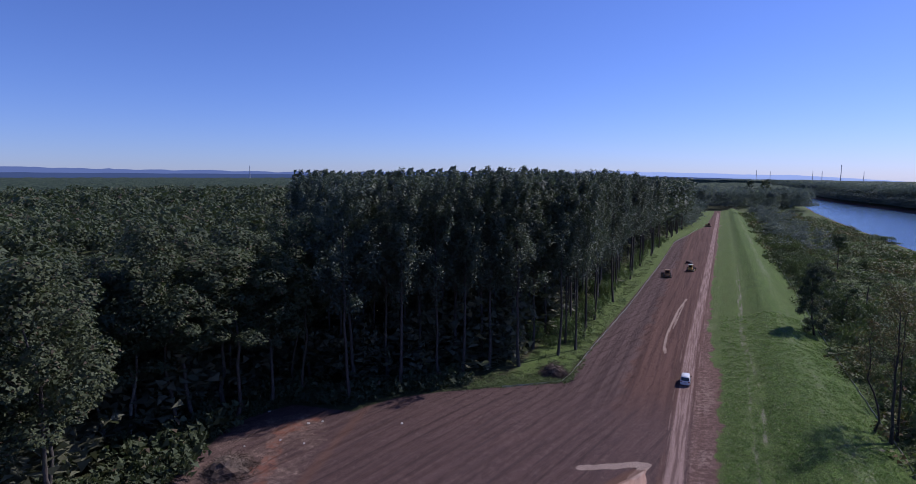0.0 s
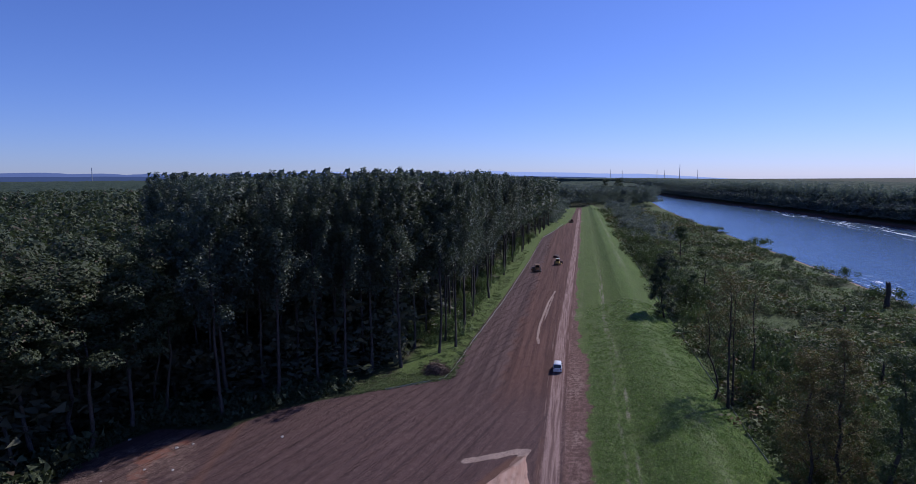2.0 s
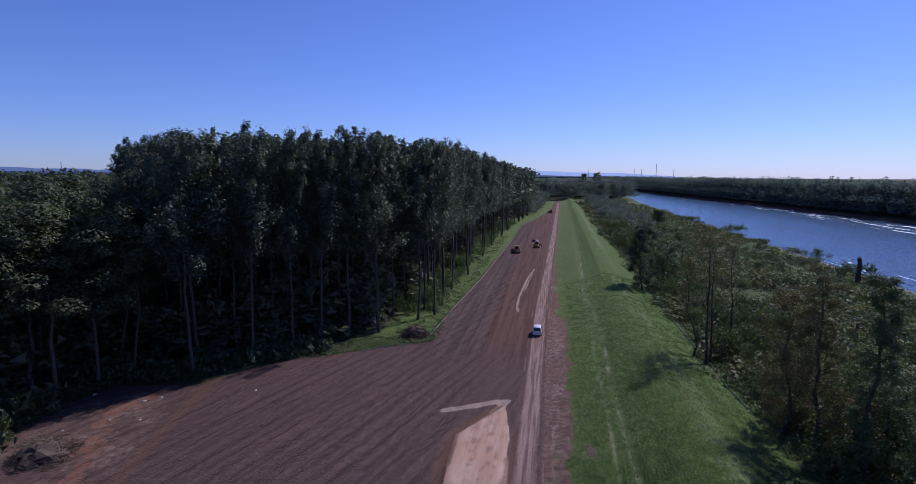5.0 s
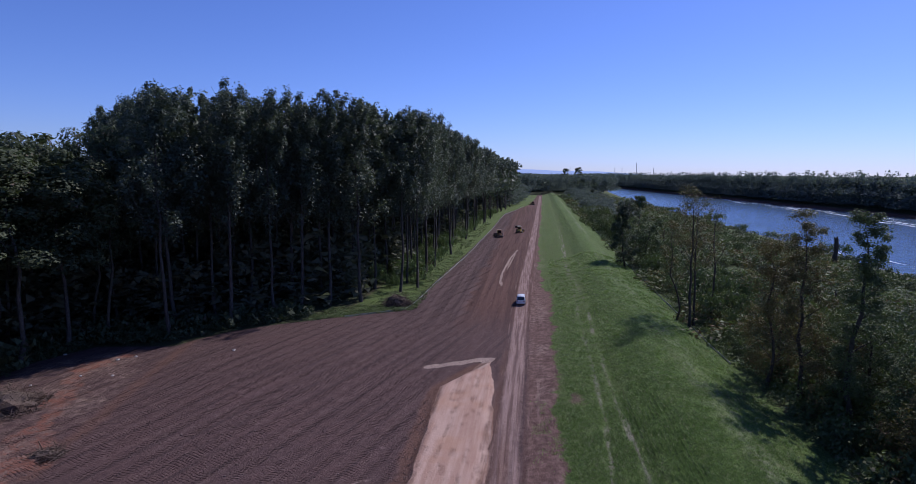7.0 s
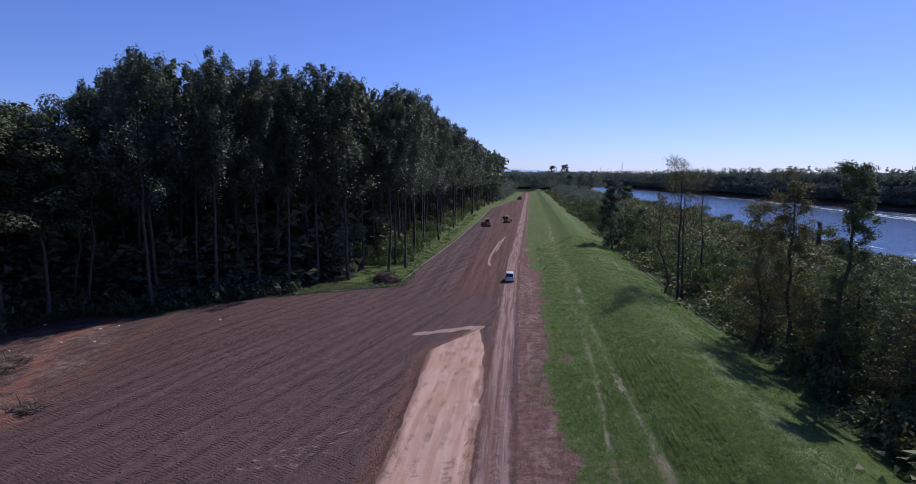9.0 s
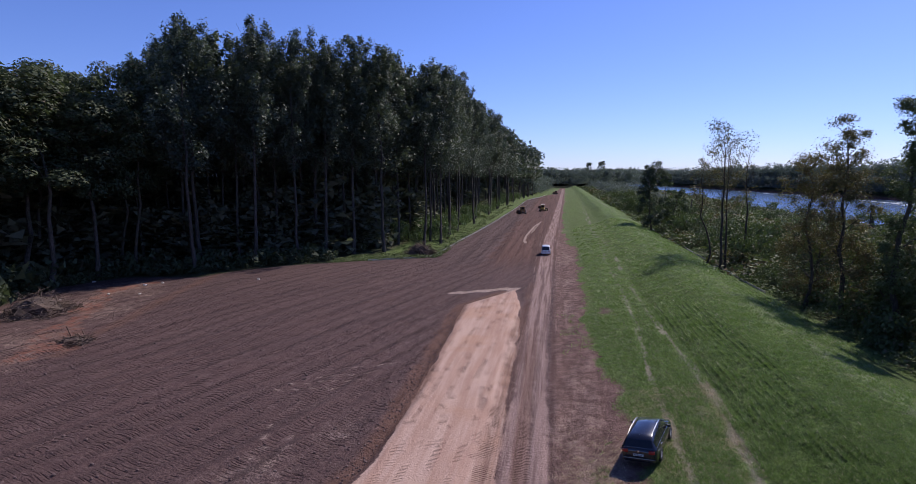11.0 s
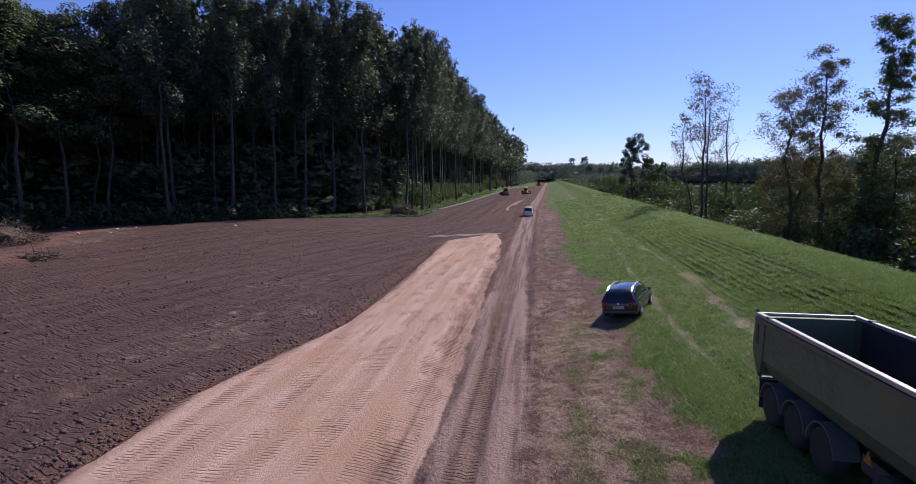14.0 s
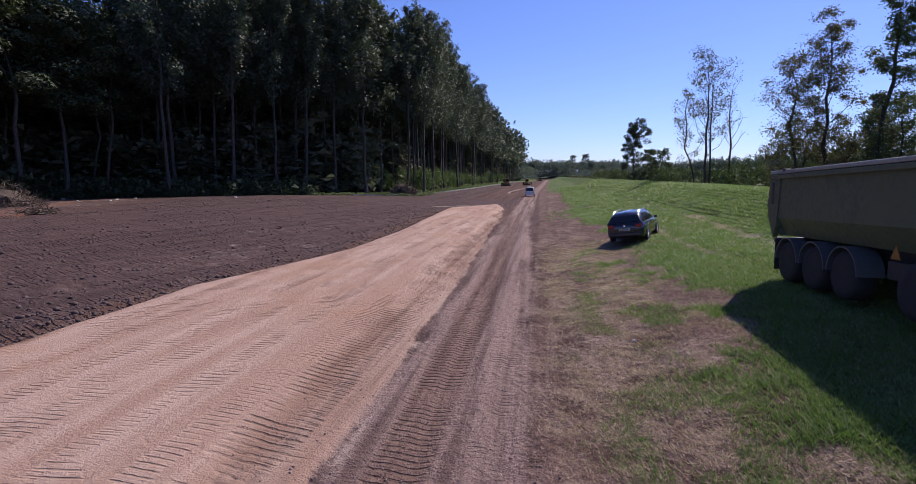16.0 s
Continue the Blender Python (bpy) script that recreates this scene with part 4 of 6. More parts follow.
def canopy_material():
    k = Mat("distant_canopy")
    p = k.pos()
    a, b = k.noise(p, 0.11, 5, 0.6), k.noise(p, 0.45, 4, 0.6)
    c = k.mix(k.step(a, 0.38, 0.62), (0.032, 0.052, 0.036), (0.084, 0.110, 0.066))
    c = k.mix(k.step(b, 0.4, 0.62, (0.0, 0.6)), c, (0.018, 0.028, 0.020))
    k.bump(k.math("ADD", a, b), 1.0, 2.5)
    return k.done(c, 0.9, 0, 0.1)


def canopy_sheet(name, label, x_of, us, ys, top):
    """Tree tops of far woods as one rough sheet with an uneven upper side and a skirt to the ground."""
    U, W = np.meshgrid(us, ys, indexing="ij")
    xx = x_of(U, W)
    n1, n2 = fbm(xx * 0.11, W * 0.11, 81.0, 3), fbm(xx * 0.02, W * 0.02, 82.0, 3)
    zz = top - 5.0 + 9.0 * n1 + 6.0 * (n2 - 0.5)
    edge = np.minimum(np.arange(len(us))[:, None], np.arange(len(us))[::-1, None])
    zz = np.where(edge == 0, 0.0, zz)
    ii = np.arange(U.size).reshape(U.shape)
    f = np.stack((ii[:-1, :-1], ii[1:, :-1], ii[1:, 1:], ii[:-1, 1:]), -1).reshape(-1, 4)
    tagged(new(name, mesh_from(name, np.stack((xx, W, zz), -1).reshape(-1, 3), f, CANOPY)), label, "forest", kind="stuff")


CANOPY = canopy_material()
# polar sheet: the plain of woods to the horizon
ang, rad_ = np.radians(np.linspace(28, 84, 150)), geom(360, 4700, 6, 1.03)
A, R = np.meshgrid(ang, rad_, indexing="ij")
xx, yy = -R * np.sin(A), R * np.cos(A)
zz = 20.5 + 10.0 * fbm(xx * 0.10, yy * 0.10, 91.0, 3) + 6 * (fbm(xx * 0.012, yy * 0.012, 92.0, 3) - 0.5)
ii = np.arange(A.size).reshape(A.shape)
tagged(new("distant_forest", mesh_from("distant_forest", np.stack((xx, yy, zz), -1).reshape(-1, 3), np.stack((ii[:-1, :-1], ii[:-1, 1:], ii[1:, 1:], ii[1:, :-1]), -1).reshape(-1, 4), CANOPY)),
       "flat dark forest reaching the horizon", "forest", kind="stuff")
canopy_sheet("far_bank_forest", "dark wooded far bank of the river", lambda u, y: far_bank(y) + u, np.array([16, 18, 24, 32, 44, 60, 90, 140, 220, 400, 900.0]), np.concatenate((np.arange(120, 900, 5.0), geom(905, 4800, 9, 1.04))), 23.0)
canopy_sheet("end_forest", "dark wood closing the far end of the levee", lambda u, y: u, np.array([-160, -158, -120, -90, -60, -40, -20, 0, 20, 40, 60, 75, 90, 100, 101.0]), np.arange(860, 1500, 9.0), 24.0)

# crowns along the far bank and at the levee's end
tall = []
for k in range(4):
    r_ = np.random.default_rng(260 + k)
    cs = np.stack((r_.normal(0, 2.3, 26), r_.normal(0, 2.3, 26), 6 + 19 * r_.random(26)), 1)
    pts, way = clumps(r_, cs, np.full(26, 2.4), 9, 0.4, True)
    tall.append(leaf_cards(r_, pts, 1.2, 0.2, 1.5, way))
bank = []
for y in np.concatenate((np.arange(120, 900, 6.0), np.arange(900, 2300, 13.0))):
    for dx in (3, 9, 16):
        x = far_bank(y) + dx + rng.normal(0, 1.5)
        bank.append((rng.integers(4), x, y + rng.normal(0, 2), 0.3, rng.random() * 6.28, rng.uniform(0.9, 1.3) * (1.5 if y > 900 else 1), (0.55 if dx == 3 else 1.0) * rng.uniform(0.92, 1.2)))
tagged(new("riverside_trees", mesh_from("riverside_trees", *stamped(tall, bank), LEAF_FAR_HAZED)), "dense dark trees lining the far river bank", "trees", kind="stuff")
end = []
for _ in range(190):
    x, y = rng.uniform(-70, 105), rng.uniform(735, 860)
    if x > -6 or y > 765:
        end.append((rng.integers(4), x, y, 0, rng.random() * 6.28, rng.uniform(0.9, 1.4), rng.uniform(0.8, 1.08)))
for _ in range(60):
    y = rng.uniform(440, 735)
    x = np.interp(y, [440, 735], [-15, -6]) - abs(rng.normal(0, 9))
    end.append((rng.integers(4), x, y, ground_at(x, y) - 0.5, rng.random() * 6.28, rng.uniform(0.6, 0.95), rng.uniform(0.34, 0.62)))
for _ in range(150):
    y = rng.uniform(330, 740)
    x = 34 + (y - 330) * 0.01 + abs(rng.normal(0, 14))
    end.append((rng.integers(4), x, y, ground_at(x, y) - 0.5, rng.random() * 6.28, rng.uniform(0.5, 0.9), rng.uniform(0.22, 0.46)))
tagged(new("levee_end_trees", mesh_from("levee_end_trees", *stamped(tall, end), LEAF_FAR_HAZED)), "trees and tall bushes by the far end of the levee", "trees", kind="stuff")

# single trees beside the levee
right = "trees beside the levee"


def lone(name, seed, x, y, h, spread, base, leaves, size, leaf_mat, label, limbs=14, r0=0.2, gap=0.3, n=40, twigs=0, bend=1.4, rise=0.8, wood=BARK_DARK, lump=0.30, shell=0.35):
    a = broad_arrays(seed, h, spread, base, leaves, size, limbs, r0, 7, n, gap=gap, twigs=twigs, bend=bend, rise=rise, lump=lump, shell=shell)
    t_ = tree(name, a, wood, leaf_mat, label, right)
    t_.matrix_basis = placed(x, y)
    return t_


lone("lone_tree", 301, 23.6, 158.0, 18.6, 3.7, 0.08, 12000, 0.26, LEAF_OAK, "dense dark oval broadleaf tree standing by the levee", n=60)
lone("round_tree", 302, 31.5, 168, 12.0, 4.0, 0.06, 4500, 0.32, LEAF_BUSH, "rounded green willow by the levee", n=40)
lone("sparse_tree", 303, 25.2, 98.6, 24.2, 4.8, 0.34, 3200, 0.18, LEAF_BROWN, "tall thin tree with a sparse browning crown", 18, 0.20, 0.5, 10, 3, 1.2, 1.3)
lone("sparse_tree", 304, 26.3, 100.2, 22.5, 3.4, 0.36, 1500, 0.18, LEAF_BROWN, "tall thin tree with a sparse browning crown", 15, 0.16, 0.6, 6, 3, 1.4, 1.4)
lone("sparse_tree", 309, 23.6, 100.8, 18.0, 3.3, 0.34, 1700, 0.20, LEAF_BROWN, "thin leaning tree with browning leaves", 13, 0.13, 0.4, 12, 3, 2.4, 1.1)
lone("dead_tree", 305, 30.6, 104.8, 21.5, 2.8, 0.40, 46, 0.25, LEAF_BROWN, "bare dead tree with fine grey twigs", 16, 0.2, 0.9, 2, 5, 1.3, 1.3)
lone("ivy_tree", 306, 29.6, 68.2, 22.5, 3.0, 0.24, 13000, 0.15, LEAF_BROWN, "tall broken tree with clumped yellow-green foliage", 18, 0.24, 0.35, 34, 3, 2.0, 0.9, lump=0.38, shell=0.05)
lone("ivy_tree", 307, 27.7, 72.6, 18.3, 3.7, 0.14, 14000, 0.15, LEAF_BROWN, "thin tree with clumped yellow-green foliage", 16, 0.18, 0.3, 34, 3, 1.8, 0.9, lump=0.40, shell=0.05)
lone("ivy_tree", 308, 30.3, 59.4, 23.0, 2.4, 0.08, 20000, 0.16, LEAF_BUSH, "tall dark ivy-clad tree with a broken leaning top", 16, 0.3, 0.25, 60, 2, 2.4, 0.8, lump=0.40, shell=0.05)
lone("small_tree", 310, 31.5, 79.5, 11.5, 3.4, 0.08, 8000, 0.16, LEAF_OAK, "small dense green tree by the levee", n=44)
lone("small_tree", 311, 32.0, 51.0, 10.0, 3.6, 0.06, 8000, 0.16, LEAF_BROWN, "small browning tree by the levee", n=40)
lone("small_tree", 312, 33.5, 44.0, 11.0, 3.8, 0.06, 8000, 0.16, LEAF_BUSH, "small dense tree by the levee", n=40)
for sd, x, y, h, sp, mat_ in ((321, 34.0, 62.0, 12.5, 4.2, LEAF_BUSH), (322, 37.5, 55.5, 13.0, 4.6, LEAF_OAK), (323, 35.0, 70.5, 12.0, 4.2, LEAF_BUSH), (324, 41.0, 65.0, 12.5, 4.8, LEAF_OAK), (325, 31.2, 63.8, 9.0, 3.2, LEAF_BROWN), (326, 39.0, 76.0, 10.5, 4.2, LEAF_BUSH), (327, 33.8, 54.0, 11.0, 3.8, LEAF_BUSH)):
    lone("thicket_tree", sd, x, y, h, sp, 0.05, 8500, 0.17, mat_, "dense leafy tree in the dark thicket by the levee", n=44)
lone("ball_tree", 331, 46.5, 268, 17.0, 2.9, 0.66, 2600, 0.42, LEAF_BUSH, "pollarded tree with a round leafy top", n=30, bend=0.5)
t_ = lone("leaning_tree", 332, -76.6, 51.5, 25.0, 4.6, 0.60, 9000, 0.26, LEAF_OAK, "leaning pale-trunked tree at the wood edge", 12, 0.26, 0.3, 22, 2, 3.0, 1.0, wood=bark("pale_bark", (0.30, 0.265, 0.235), (0.16, 0.145, 0.12)))
t_.matrix_basis = placed(-76.6, 51.5, 0.3, tilt=-9)
lone("tall_tree", 313, 60.4, 829, 37, 7.0, 0.30, 1500, 1.0, LEAF_OAK, "tall dark tree over the far wood", n=40)
lone("tall_tree", 314, 42.5, 838, 35, 6.0, 0.35, 1300, 1.0, LEAF_OAK, "tall dark tree over the far wood", n=36)

# ---- shrubs and low growth ----
rng = np.random.default_rng(9)
bushes = []
for k in range(5):
    r_ = np.random.default_rng(400 + k)
    cs = np.stack((r_.normal(0, 0.55, 12), r_.normal(0, 0.55, 12), 0.25 + 0.65 * r_.random(12)), 1)
    pts, way = clumps(r_, cs, np.full(12, 0.42), 66, 0.3, True)
    bushes.append(leaf_cards(r_, pts, 0.09, 0.3, 1.5, way))
small = []
for k in range(4):
    r_ = np.random.default_rng(420 + k)
    cs = np.stack((r_.normal(0, 0.6, 7), r_.normal(0, 0.6, 7), 0.25 + 0.6 * r_.random(7)), 1)
    small.append(leaf_cards(r_, clumps(r_, cs, np.full(7, 0.42), 10, 0.25), 0.23, 0.3))
shrub_mesh = [mesh_from("leaves", *b, LEAF_BUSH) for b in bushes]


def shrub(k, x, y, w, h, label="leafy green shrub in the rough floodplain"):
    ob = new("shrub", shrub_mesh[k])
    ob.matrix_basis = placed(x, y, k * 1.3 + x, w, h, 0.1)
    return tagged(ob, label, "shrub", "shrubs of the floodplain")


for k, (x, y, w, h) in enumerate([(31, 128, 3.0, 3.0), (36.5, 184, 4.5, 5.5), (33, 203, 3.5, 4.2), (30.5, 300, 4.5, 5), (30, 135, 2.6, 2.6), (94, 192, 5.0, 5.5), (104, 245, 4, 4.5), (72, 190, 2.8, 3.5), (31, 90, 3.0, 2.8), (28.6, 84, 2.6, 2.4),
                               (29, 110, 2.4, 2.2), (33, 112, 3.0, 3.2), (35, 95, 3.4, 3.8), (29, 63, 3.4, 4.0), (28, 55, 3.0, 3.4), (29, 47, 3.4, 3.6), (30.5, 40, 4.0, 4.0), (36, 70, 4.0, 5.0), (40, 60, 4.5, 5.5), (38, 82, 3.6, 4.2),
                               (44, 100, 4.0, 4.5), (46, 122, 3.2, 3.2), (52, 88, 4.4, 5.0), (60, 104, 4.0, 4.0), (70, 130, 4.0, 3.4), (82, 150, 4.2, 3.6), (90, 130, 4.8, 4.6), (58, 74, 4.6, 5.0), (36, 150, 2.8, 2.6), (42, 168, 3.0, 3.0), (30.2, 222, 3.0, 3.4), (31, 240, 3.4, 4.0), (29.8, 262, 2.8, 3.2)]):
    shrub(k % 5, x, y, w * 0.85, h)
for k in range(30):
    y = 106 + k * 8.5 + rng.normal(0, 2)
    shrub(k % 5, 31 + abs(rng.normal(0, 4)), y, rng.uniform(2.6, 4.4), rng.uniform(3.2, 6.4), label="tall dark shrub of the hedge behind the levee")
for k in range(16):
    y = 40 + k * 5.0 + rng.normal(0, 1.5)
    shrub(k % 5, 36 + abs(rng.normal(0, 5)), y, rng.uniform(3.0, 4.8), rng.uniform(4.5, 8.5), label="tall dark shrub of the thicket behind the levee")
for k in range(26):
    y = 165 + k * 9.5 + rng.normal(0, 3)
    shrub(k % 5, 30.5 + abs(rng.normal(0, 5)), y, rng.uniform(3.2, 6.0), rng.uniform(3.5, 7.0), label="rounded grey-green shrub behind the levee")
for k, (x, y, w, h) in enumerate([(33.5, 316, 7.0, 8.5), (66, 197, 3.4, 4.2), (70, 240, 4.0, 4.6), (80, 225, 3.4, 3.6), (90, 265, 4.6, 5.0), (97, 330, 5.0, 6.0), (60, 290, 4.0, 4.4), (88, 300, 4.0, 4.4), (52, 230, 3.2, 3.4)]):
    shrub(k % 5, x, y, w, h, label="single rounded shrub on the floodplain")
low, weeds = [], []
thick = []
for _ in range(230):
    y = 34 + 100 * rng.random()
    x = 28.5 + 34 * rng.random() ** 1.4
    s = rng.uniform(1.0, 2.6) * (1.2 if y < 80 else 0.9)
    thick.append((rng.integers(5), x, y, ground_at(x, y) - 0.1, rng.random() * 6.28, s * 0.9, s))
meadow = []
for _ in range(330):
    x, y = rng.uniform(31, 99), 86 + 430 * rng.random() ** 1.4
    w = rng.uniform(1.3, 3.0) * (1.5 if rng.random() < 0.15 else 1)
    meadow.append((rng.integers(5), x, y, ground_at(x, y) - 0.2, rng.random() * 6.28, w * rng.uniform(0.9, 1.5), w))
for pick, mat_, words in ((meadow[::3], LEAF_WEED, "light green bushes over the floodplain"), (meadow[1::3], LEAF_BUSH, "dark green bushes over the floodplain"), (meadow[2::3], LEAF_OAK, "grey-green bushes over the floodplain")):
    tagged(new("floodplain_bushes", mesh_from("floodplain_bushes", *stamped(bushes, pick), mat_)), words, "shrubs", kind="stuff")
for pick, mat_, words in ((thick[::2], LEAF_BUSH, "dense dark green thicket beside the levee"), (thick[1::4], LEAF_BROWN, "browning thicket beside the levee"), (thick[3::4], LEAF_WEED, "light green thicket beside the levee")):
    tagged(new("thicket", mesh_from("thicket", *stamped(bushes, pick), mat_)), words, "shrubs", kind="stuff")
tufts = []
for k in range(5):
    r_ = np.random.default_rng(440 + k)
    cs = np.stack((r_.normal(0, 0.7, 6), r_.normal(0, 0.7, 6), 0.2 + 0.6 * r_.random(6)), 1)
    pts, way = clumps(r_, cs, np.full(6, 0.45), 14, 0.3, True)
    tufts.append(leaf_cards(r_, pts, 0.16, 0.2, 1.5, way))
brown_low = []
for _ in range(7600):
    x, y = 27 + 74 * rng.random(), 30 + 620 * rng.random() ** 1.7
    d = fbm(np.array([x * 0.05]), np.array([y * 0.05]), 43.0)[0]
    if rng.random() < 0.28 + 1.9 * max(0, d - 0.38):
        s = rng.uniform(0.45, 1.3) * (1.0 + 1.1 * (d > 0.56)) * (1 + y / 500)
        s *= 1 - 0.55 * (x > 90)
        (brown_low if rng.random() < 0.16 + 0.6 * (fbm(np.array([x * 0.03]), np.array([y * 0.03]), 45.0)[0] - 0.4) else low).append((rng.integers(5), x, y, ground_at(x, y) - 0.1, rng.random() * 6.28, s * 1.4, s))
tagged(new("floodplain_shrubs", mesh_from("floodplain_shrubs", *stamped(tufts, low), LEAF_BUSH)), "tangle of low green shrubs across the floodplain", "shrubs", kind="stuff")
tagged(new("floodplain_shrubs", mesh_from("floodplain_shrubs", *stamped(tufts, brown_low), LEAF_BROWN)), "tangle of low browning shrubs across the floodplain", "shrubs", kind="stuff")
for _ in range(520):
    y = 30 + 290 * rng.random() ** 1.3
    x = 26.6 + abs(rng.normal(0, 1.6))
    s = rng.uniform(0.35, 1.0)
    weeds.append((rng.integers(4), x, y, ground_at(x, y) - 0.05, rng.random() * 6.28, s * 1.2, s))
for _ in range(600):
    t = rng.random()
    y = 108 + 190 * t ** 1.4
    x = -23.9 - abs(rng.normal(0, 4.6))
    s = rng.uniform(0.2, 0.5)
    weeds.append((rng.integers(4), x, y, ground_at(x, y) - 0.05, rng.random() * 6.28, s * 1.6, s))
for _ in range(380):
    x = rng.uniform(-40, -24)
    y = np.interp(x, [-40, -36.8, -30.2, -24], [91.5, 93.4, 98.9, 103.6]) + abs(rng.normal(0, 4.5))
    s = rng.uniform(0.2, 0.5)
    weeds.append((rng.integers(4), x, y, ground_at(x, y) - 0.05, rng.random() * 6.28, s * 1.7, s))
saplings = []
for _ in range(75):
    y = 122 + 220 * rng.random() ** 1.3
    x = np.interp(y, [112, 290, 345], [-29, -28.5, -25]) - abs(rng.normal(0, 5))
    h_ = rng.uniform(1.6, 5.5)
    saplings.append((rng.integers(5), x, y, ground_at(x, y) - 0.1, rng.random() * 6.28, h_ * rng.uniform(0.4, 0.7), h_))
tagged(new("saplings", mesh_from("saplings", *stamped(bushes, saplings), LEAF_WEED)), "sunlit saplings and shrubs between the poplar trunks", "shrubs", kind="stuff")
tagged(new("weeds", mesh_from("weeds", *stamped(small, weeds), LEAF_WEED)), "bright green weeds along the fences and wood edge", "plants", kind="stuff")
under = []
EDGE_X, EDGE_Y = [-58.5, -67, -64, -56, -52.5, -48.0, -43.5, -39.5], [20, 65, 74, 75, 80, 84.5, 89, 94]
for _ in range(430):
    t = rng.random() * 7
    i = int(t)
    f = t - i
    x, y = EDGE_X[i] * (1 - f) + EDGE_X[i + 1] * f, EDGE_Y[i] * (1 - f) + EDGE_Y[i + 1] * f
    b = abs(rng.normal(0, 5)) + 0.8
    x, y = x - b * 0.8, y + b * 0.6 * (y > 60)
    s = rng.uniform(0.5, 1.5) * (2.0 if rng.random() < 0.25 and b > 2 else 1)
    under.append((rng.integers(4), x, y, ground_at(x, y) - 0.1, rng.random() * 6.28, s, s * 1.15))
for _ in range(150):
    y = rng.uniform(12, 62)
    x = np.interp(y, [12, 30, 47, 62], [-58.5, -58.5, -62.5, -68.5]) - abs(rng.normal(0, 5))
    s = rng.uniform(1.2, 3.4)
    under.append((rng.integers(4), x, y, ground_at(x, y) - 0.1, rng.random() * 6.28, s, s * 1.2))
tagged(new("undergrowth", mesh_from("undergrowth", *stamped(small, under), LEAF_OAK)), "dark leafy undergrowth along the wood edge", "shrubs", kind="stuff")

# bushes that close the sky gaps between trunks, in the lightened leaf colour
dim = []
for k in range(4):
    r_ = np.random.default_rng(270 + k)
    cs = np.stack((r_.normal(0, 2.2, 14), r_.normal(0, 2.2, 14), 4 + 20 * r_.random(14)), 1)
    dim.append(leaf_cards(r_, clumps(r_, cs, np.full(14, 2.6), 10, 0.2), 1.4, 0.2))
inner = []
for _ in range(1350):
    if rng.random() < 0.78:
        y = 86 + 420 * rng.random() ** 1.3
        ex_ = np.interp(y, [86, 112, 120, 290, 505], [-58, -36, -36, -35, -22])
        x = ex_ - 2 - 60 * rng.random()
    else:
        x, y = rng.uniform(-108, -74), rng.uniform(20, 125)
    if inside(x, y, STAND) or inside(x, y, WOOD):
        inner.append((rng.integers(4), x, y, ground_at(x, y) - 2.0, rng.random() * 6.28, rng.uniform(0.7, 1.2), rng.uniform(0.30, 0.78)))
tagged(new("understory", mesh_from("understory", *stamped(dim, inner), LEAF_UNDER_LIFTED)), "understory bushes and saplings inside the wood, leaves paled to lift the shade", "shrubs", kind="stuff")

# dead stems and snags on the floodplain
def snag(x, y, h, r, label="bare broken tree trunk standing in the rough"):
    r_ = np.random.default_rng(int(x * 10 + y))
    n = 7
    zs = np.linspace(0, h, n)
    st = np.stack((np.cumsum(r_.normal(0, 0.06, n)) * h / 6, np.cumsum(r_.normal(0, 0.06, n)) * h / 6, zs), 1)
    ch = [tube(st, r * (1.15 - 0.45 * zs / h) * r_.uniform(0.85, 1.15, n), 8)]
    for a in range(5):
        tip = st[-1] + np.array((r * 0.5 * math.cos(a * 1.26), r * 0.5 * math.sin(a * 1.26), 0))
        ch.append(tube([tip - (0, 0, 0.15), tip + (0, 0, r_.uniform(0.2, 0.8))], [r * 0.35, 0.03], 4))
    for _ in range(3):
        b = st[r_.integers(2, n - 1)]
        d = np.array((*r_.normal(0, 1, 2), 0.6))
        ch.append(tube([b, b + d * r_.uniform(0.4, 1.0)], [r * 0.25, 0.02], 4))
    ob = tagged(new("tree_snag", mesh_from("tree_snag", *join(ch), BARK_DARK, True)), label, "tree trunk", "snags of the floodplain")
    ob.matrix_basis = placed(x, y)


for x, y, h, r in [(91.6, 188, 7.6, 0.75), (73, 171, 3.2, 0.35), (40.5, 190, 8.0, 0.22), (47, 112, 4.0, 0.2), (57.5, 118, 3.4, 0.28), (36.5, 214, 4.0, 0.18), (50, 140, 3.0, 0.16), (63, 95, 4.2, 0.22)]:
    snag(x, y, h, r)
stems = []
for _ in range(260):
    x, y = 28 + 70 * rng.random(), 45 + 260 * rng.random() ** 1.2
    h = rng.uniform(1.0, 3.2)
    z = ground_at(x, y) - 0.1
    e = np.array((x, y, z)) + (*rng.normal(0, 0.25, 2), h)
    stems.append(tube([(x, y, z), e], [0.03, 0.012], 3))
tagged(new("dry_stems", mesh_from("dry_stems", *join(stems), TWIG)), "thin dead brown stems among the floodplain weeds", "plants", kind="stuff")


